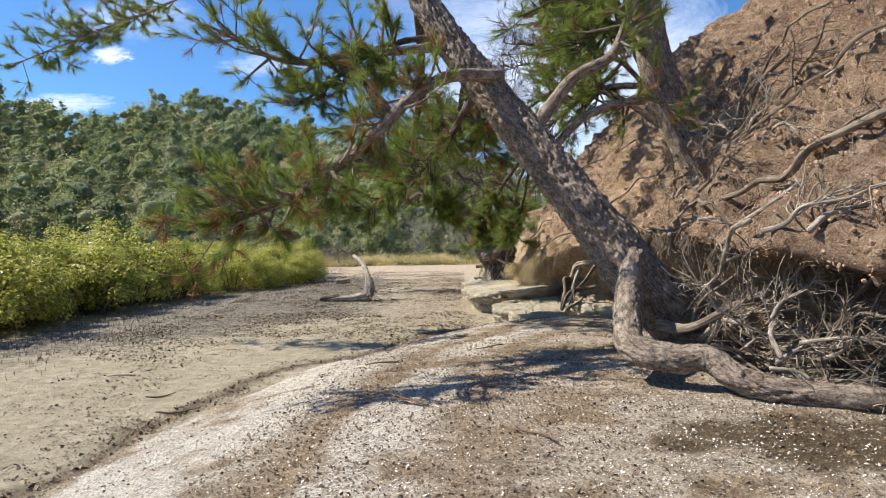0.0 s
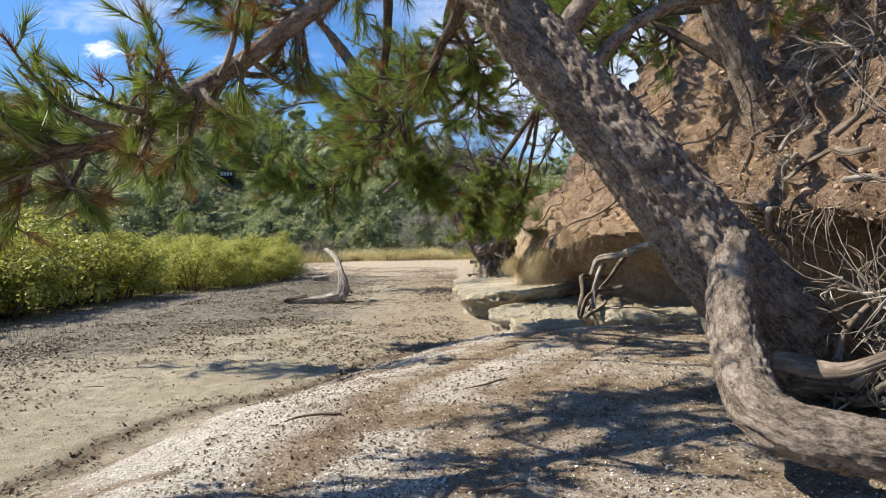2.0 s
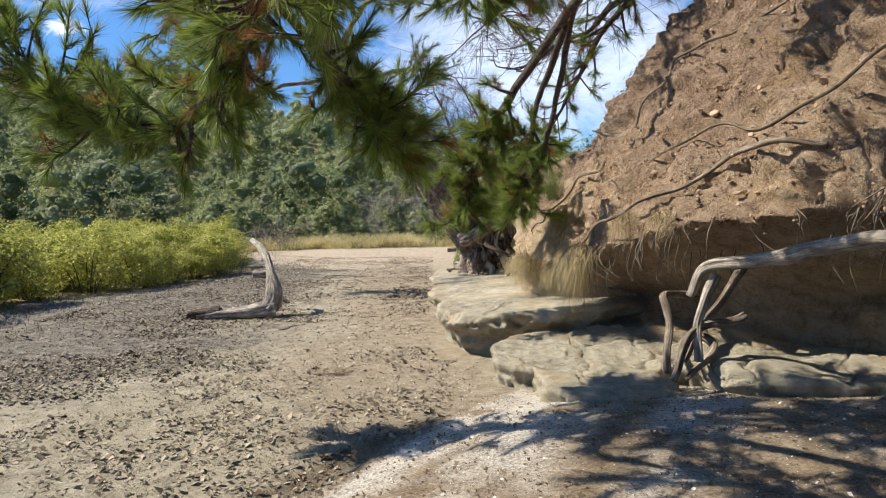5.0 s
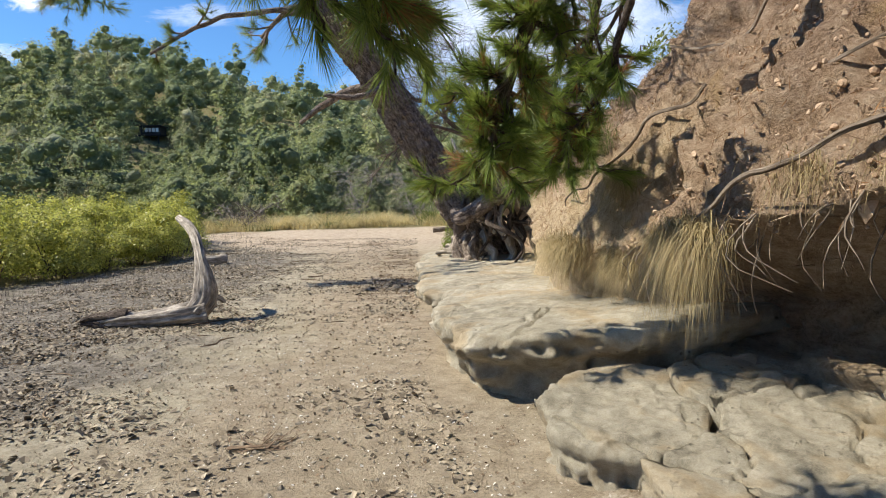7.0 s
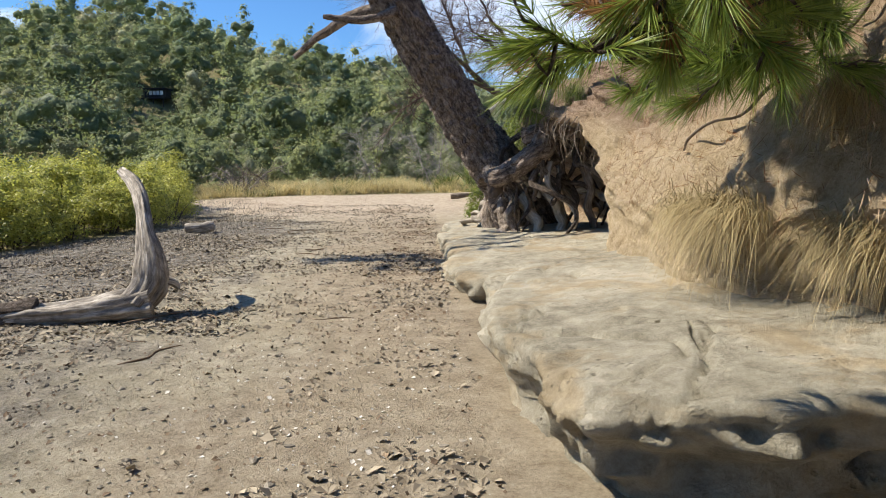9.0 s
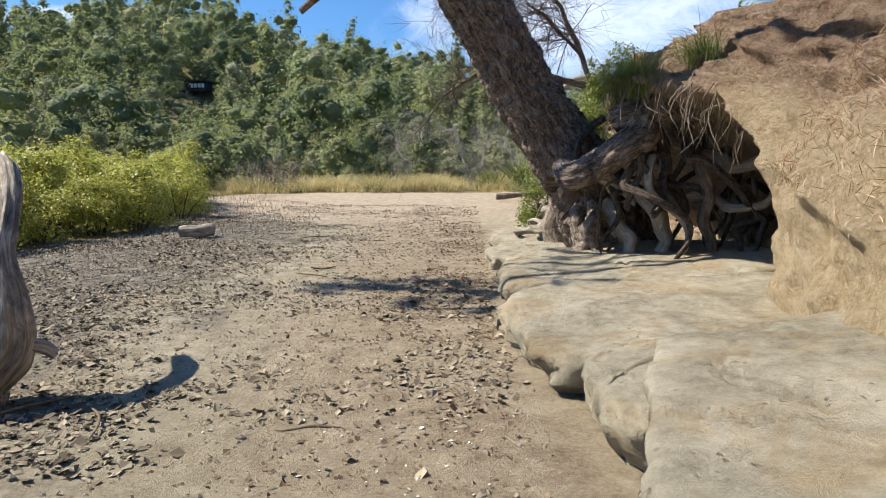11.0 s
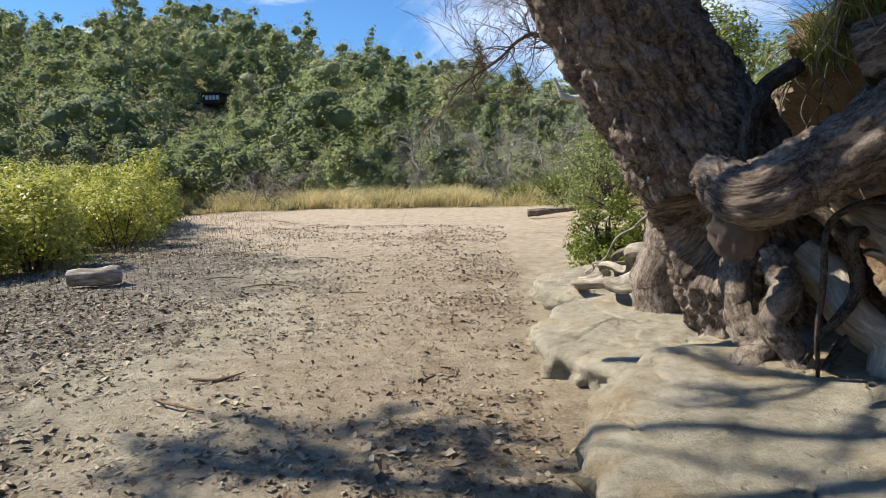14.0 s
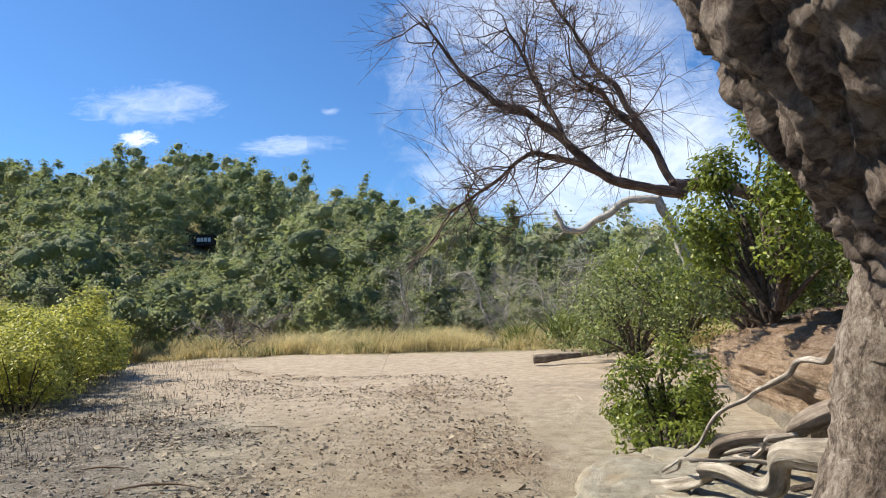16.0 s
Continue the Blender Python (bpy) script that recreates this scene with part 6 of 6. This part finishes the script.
def house_part(name, x0, y0, z0, x1, y1, z1, material):
    g = Geo()
    box(g, hx + x0 * hs_ * 0.8, hy + y0 * hs_ * 0.8, hz + z0 * hs_ * 0.8, hx + x1 * hs_ * 0.8, hy + y1 * hs_ * 0.8, hz + z1 * hs_ * 0.8)
    return part(name, g, material, house, shade=False)


house_part("wall", -3, 0, 0, 3, 5, 2.6, M_DARK_WALL)
house_part("roof", -3.6, -0.7, 2.6, 3.6, 5.4, 2.9, M_DARK_WALL)
house_part("deck", -3.7, -1.5, -0.35, 3.3, 0, -0.05, M_DARK_WALL)
for k in range(4):
    house_part("window", -1.6 + 1.1 * k, -0.06, 0.9, -0.75 + 1.1 * k, 0.02, 2.1, M_GLASS)
for dx in (-3.4, 0, 2.9):
    house_part("post", dx - 0.12, -1.3, -6, dx + 0.12, -1.06, -0.35, M_DARK_WALL)


# ---- clouds ----
def cloud(tan_x, tan_z, wide, high, strength, seed, soft):
    far = 2500
    m, nt, b, co = nodes_of("cloud", 1.0, 0)
    gen = nt.nodes.new("ShaderNodeTexCoord").outputs["Generated"]
    sep = nt.nodes.new("ShaderNodeSeparateXYZ")
    nt.links.new(gen, sep.inputs[0])
    fade = lambda s: maths(nt, "MULTIPLY", maths(nt, "MULTIPLY", s, maths(nt, "SUBTRACT", 1.0, s)), 4.0)
    edge = maths(nt, "MULTIPLY", fade(sep.outputs[0]), fade(sep.outputs[2]))
    off = nt.nodes.new("ShaderNodeMapping")
    off.inputs["Location"].default_value = (seed * 3.7, 0, seed * 1.9)
    off.inputs["Scale"].default_value = (2.5, 1, 2.0)
    nt.links.new(gen, off.inputs["Vector"])
    n = noise_node(nt, off.outputs[0], 2.6, 9, 0.7, 0.8)
    v = maths(nt, "ADD", n, maths(nt, "MULTIPLY", maths(nt, "SUBTRACT", edge, 1.0), 0.75))
    f = maths(nt, "MULTIPLY", ramp(nt, v, [(soft, (0, 0, 0)), (soft + 0.4, (1, 1, 1))]), strength)
    e, t, s = nt.nodes.new("ShaderNodeEmission"), nt.nodes.new("ShaderNodeBsdfTransparent"), nt.nodes.new("ShaderNodeMixShader")
    e.inputs[0].default_value = (0.92, 0.95, 1, 1)
    nt.links.new(f, s.inputs[0])
    nt.links.new(t.outputs[0], s.inputs[1])
    nt.links.new(e.outputs[0], s.inputs[2])
    nt.links.new(s.outputs[0], nt.nodes["Material Output"].inputs[0])
    x, z = tan_x * far, tan_z * far
    g = Geo().add([(x - wide * far / 2, far, z - high * far / 2), (x + wide * far / 2, far, z - high * far / 2), (x + wide * far / 2, far, z + high * far / 2), (x - wide * far / 2, far, z + high * far / 2)], [(0, 1, 2, 3)])
    ob = single("backdrop", g, m, "thin white cloud in the blue sky", "cloud", "structure", base=(x, far, z))
    ob.visible_shadow = False


for k, c in enumerate(((-0.57, 0.31, 0.12, 0.05, 1.0, 0.2), (-0.55, 0.37, 0.42, 0.12, 0.3, 0.2), (-0.31, 0.29, 0.3, 0.06, 0.35, 0.2), (-0.24, 0.345, 0.05, 0.02, 0.5, 0.2), (0.12, 0.4, 0.8, 0.7, 0.4, 0.12), (0.2, 0.25, 0.8, 0.4, 0.5, 0.1), (-0.66, 0.235, 0.3, 0.05, 0.6, 0.2))):
    cloud(c[0], c[1], c[2], c[3], c[4], k, c[5])


# ---- loose stuff on the shore ----
def chips(geo, x, y, size, lift=0.004, flat=0.35):
    n = len(x)
    c = np.column_stack([x, y, ground_z(x, y) + lift])
    a = rng.uniform(0, 6.28, n)
    d = np.column_stack([np.cos(a), np.sin(a), rng.normal(0, flat, n)])
    e = np.column_stack([-np.sin(a), np.cos(a), rng.normal(0, flat, n)]) * rng.uniform(0.45, 0.9, n)[:, None]
    s = (size * np.clip(rng.lognormal(-0.3, 0.42, n), 0.3, 1.8))[:, None]
    up = np.array([0, 0, 1.0]) * s * 0.22
    v = np.stack([c - d * s, c - e * s + up, c + d * s, c + e * s + up], 1)
    geo.add(v.reshape(-1, 3), np.arange(4 * n).reshape(n, 4))


def scatter(n, box_, keep):
    x, y = rng.uniform(box_[0], box_[1], n), rng.uniform(box_[2], box_[3], n)
    ok = rng.uniform(size=n) < keep(x, y)
    return x[ok], y[ok]


LAND = lambda x, y: 1 - smooth(0.2, 0.5, x) * smooth(18, 19, y)
g = Geo()
chips(g, *scatter(190000, (-3, 4.2, 3.5, 17.5), lambda x, y: np.maximum(zone_masks(x, y)["shell"], 0.22 * zone_masks(x, y)["bank"]) * (0.3 + 0.7 * smooth(15, 8, y))), 0.009)
x, y = scatter(60000, (-1.5, 4.6, 3.5, 17), lambda x, y: zone_masks(x, y)["bank"] * (0.3 + 0.7 * smooth(15, 8, y)))
DIRT_XY = x, y
x, y = scatter(6000, (-2.5, 1.2, 14, 27), lambda x, y: (0.1 + zone_masks(x, y)["rust"] * 0.8) * LAND(x, y) * smooth(26, 18, y))
chips(g, x, y, 0.011)
single("shell_litter", g, M_SHELL, "broken pale shells strewn over the bank", "shells", "stuff", shade=False)
g = Geo()
chips(g, *DIRT_XY, 0.012, 0.006, 0.5)
x, y = scatter(26000, (-6, 1.2, 3, 36), lambda x, y: (0.35 + 0.65 * (vnoise(np.stack([x, y, 0 * x], 1) * 1.2, 5) > 0)) * LAND(x, y))
chips(g, x, y, 0.013, 0.004, 0.4)
x, y = scatter(16000, (-7, 0.9, 13, 31), lambda x, y: (0.5 + 0.5 * zone_masks(x, y)["mud"]) * LAND(x, y) * (1 - zone_masks(x, y)["bank"]))
chips(g, x, y, 0.0125, 0.006, 0.6)
x, y = scatter(26000, (-4, 1.5, 3, 17), lambda x, y: zone_masks(x, y)["line"])
chips(g, x, y, 0.022, 0.01, 0.5)
x, y = scatter(9000, (-1.5, 1.1, 24, 34), lambda x, y: zone_masks(x, y)["rust"] * LAND(x, y) * (0.15 + 0.85 * (vnoise(np.stack([x, y, 0 * x], 1) * 1.1, 6) > 0.15)))
chips(g, x, y, 0.015, 0.005, 0.4)
x, y = scatter(26000, (-7, 1.1, 22, 43), lambda x, y: zone_masks(x, y)["trail"] * LAND(x, y))
chips(g, x, y, 0.02, 0.006, 0.4)
single("bark_litter", g, M_LITTER, "dark scraps of bark and leaf on the sand", "litter", "stuff", shade=False)
g = Geo()
PATCHY = lambda x, y: smooth(-0.35, 0.35, vnoise(np.stack([x, y, 0 * x], 1) * 0.9, 8) + 0.6 * vnoise(np.stack([x, y, 0 * x], 1) * 3.1, 9))
x, y = scatter(190000, (-7.5, 0.6, 12.5, 40), lambda x, y: (0.28 + 0.42 * smooth(14, 16, y) * smooth(27, 23, y) + 0.3 * zone_masks(x, y)["mud"]) * PATCHY(x, y) * LAND(x, y) * (1 - zone_masks(x, y)["bank"]) * (1 - 0.35 * zone_masks(x, y)["rust"]))
chips(g, x, y, 0.0245, 0.008, 0.38)
x, y = scatter(16000, (-6, -1.5, 3, 13), lambda x, y: 0.6 * PATCHY(x, y) * (1 - zone_masks(x, y)["bank"]))
chips(g, x, y, 0.02, 0.007, 0.4)
single("mud_flakes", g, M_FLAKE, "curled flakes of dried mud and leaf on the flat", "mud", "stuff", shade=False)
g = Geo()
x, y = scatter(28000, (-7.0, 1.0, 14, 40), lambda x, y: (0.12 + 0.88 * zone_masks(x, y)["mud"] * smooth(41, 38, y)) * (1 - zone_masks(x, y)["bank"]) * LAND(x, y))
c = np.column_stack([x, y, ground_z(x, y)])
n = len(x)
s = 0.013 * np.clip(rng.lognormal(0, 0.4, n), 0.4, 1.7)
bv, bf = BALL1
v = (bv[None] * rng.uniform(0.6, 1.3, (n, len(bv), 1))) * np.stack([s * rng.uniform(0.8, 1.8, n), s * rng.uniform(0.8, 1.4, n), s * rng.uniform(0.6, 1.2, n)], 1)[:, None] + c[:, None]
g.add(v.reshape(-1, 3), (bf[None] + (np.arange(n) * len(bv))[:, None, None]).reshape(-1, 3))
single("mud_clods", g, M_CLOD, "small grey-brown clods of mud", "mud", "stuff", shade=False)
g = Geo()
x, y = scatter(22000, (-16, -4, 9, 46), lambda x, y: smooth(4.2, 1.0, x - np.interp(y, MANG_Y, MANG_X)) * (x > np.interp(y, MANG_Y, MANG_X) - 1.5))
n = len(x)
c = np.column_stack([x, y, ground_z(x, y) - 0.01])
h, r = rng.uniform(0.04, 0.15, n), 0.006
a = rng.uniform(0, 6.28, n)
ring = [c + np.column_stack([r * np.cos(a + q), r * np.sin(a + q), 0 * a]) for q in (0, 2.1, 4.2)]
tip = c + np.column_stack([rng.normal(0, 0.012, n), rng.normal(0, 0.012, n), h])
v = np.stack([*ring, tip], 1)
f = np.concatenate([np.arange(n)[:, None] * 4 + np.array(q) for q in ((0, 1, 3), (1, 2, 3), (2, 0, 3))])
g.add(v.reshape(-1, 3), f)
single("mangrove_pegs", g, M_PEG, "upright breathing roots of the mangroves in the mud", "mangrove roots", "stuff", shade=False)

# fallen needles on the slope
sel = np.flatnonzero((u > 0.33) & (u < 0.8) & (yb > 6) & (yb < 24))
n = 46000
c = BANK_V[rng.choice(sel, n)] + rng.normal(size=(n, 3)) * 0.04
d = rng.normal(size=(n, 3)) * (0.6, 0.7, 0.8)
d /= np.linalg.norm(d, axis=1)[:, None]
e = np.cross(d, rng.normal(size=(n, 3)))
e /= np.linalg.norm(e, axis=1)[:, None]
ln = rng.uniform(0.03, 0.09, n)[:, None]
v = np.stack([c - d * ln, c + e * 0.005, c + d * ln], 1)
third = n // 3
g = Geo().add(v[:third].reshape(-1, 3), np.arange(third * 3).reshape(-1, 3))
single("needle_litter", g, M_DRY_NEEDLE, "rusty fallen pine needles on the slope", "litter", "stuff", shade=False)
g = Geo().add(v[third:].reshape(-1, 3), np.arange((n - third) * 3).reshape(-1, 3))
single("faded_needle_litter", g, M_FADED, "faded tan pine needles on the slope", "litter", "stuff", shade=False)

# crumbled earth on the slope
sel = np.flatnonzero((u > 0.33) & (u < 0.62) & (yb > 7) & (yb < 19))
n = 9000
c = BANK_V[rng.choice(sel, n)] + rng.normal(size=(n, 3)) * 0.03
s = 0.0105 * rng.lognormal(0, 0.45, n)
v = bv[None] * rng.uniform(0.5, 1.3, (n, len(bv), 1)) * np.stack([s * rng.uniform(0.8, 1.6, n) for _ in range(3)], 1)[:, None] + c[:, None]
g = Geo().add(v.reshape(-1, 3), (bf[None] + (np.arange(n) * len(bv))[:, None, None]).reshape(-1, 3))
single("earth_crumbs", g, M_CRUMB, "crumbled tan earth lying on the slope", "earth", "stuff", shade=False)
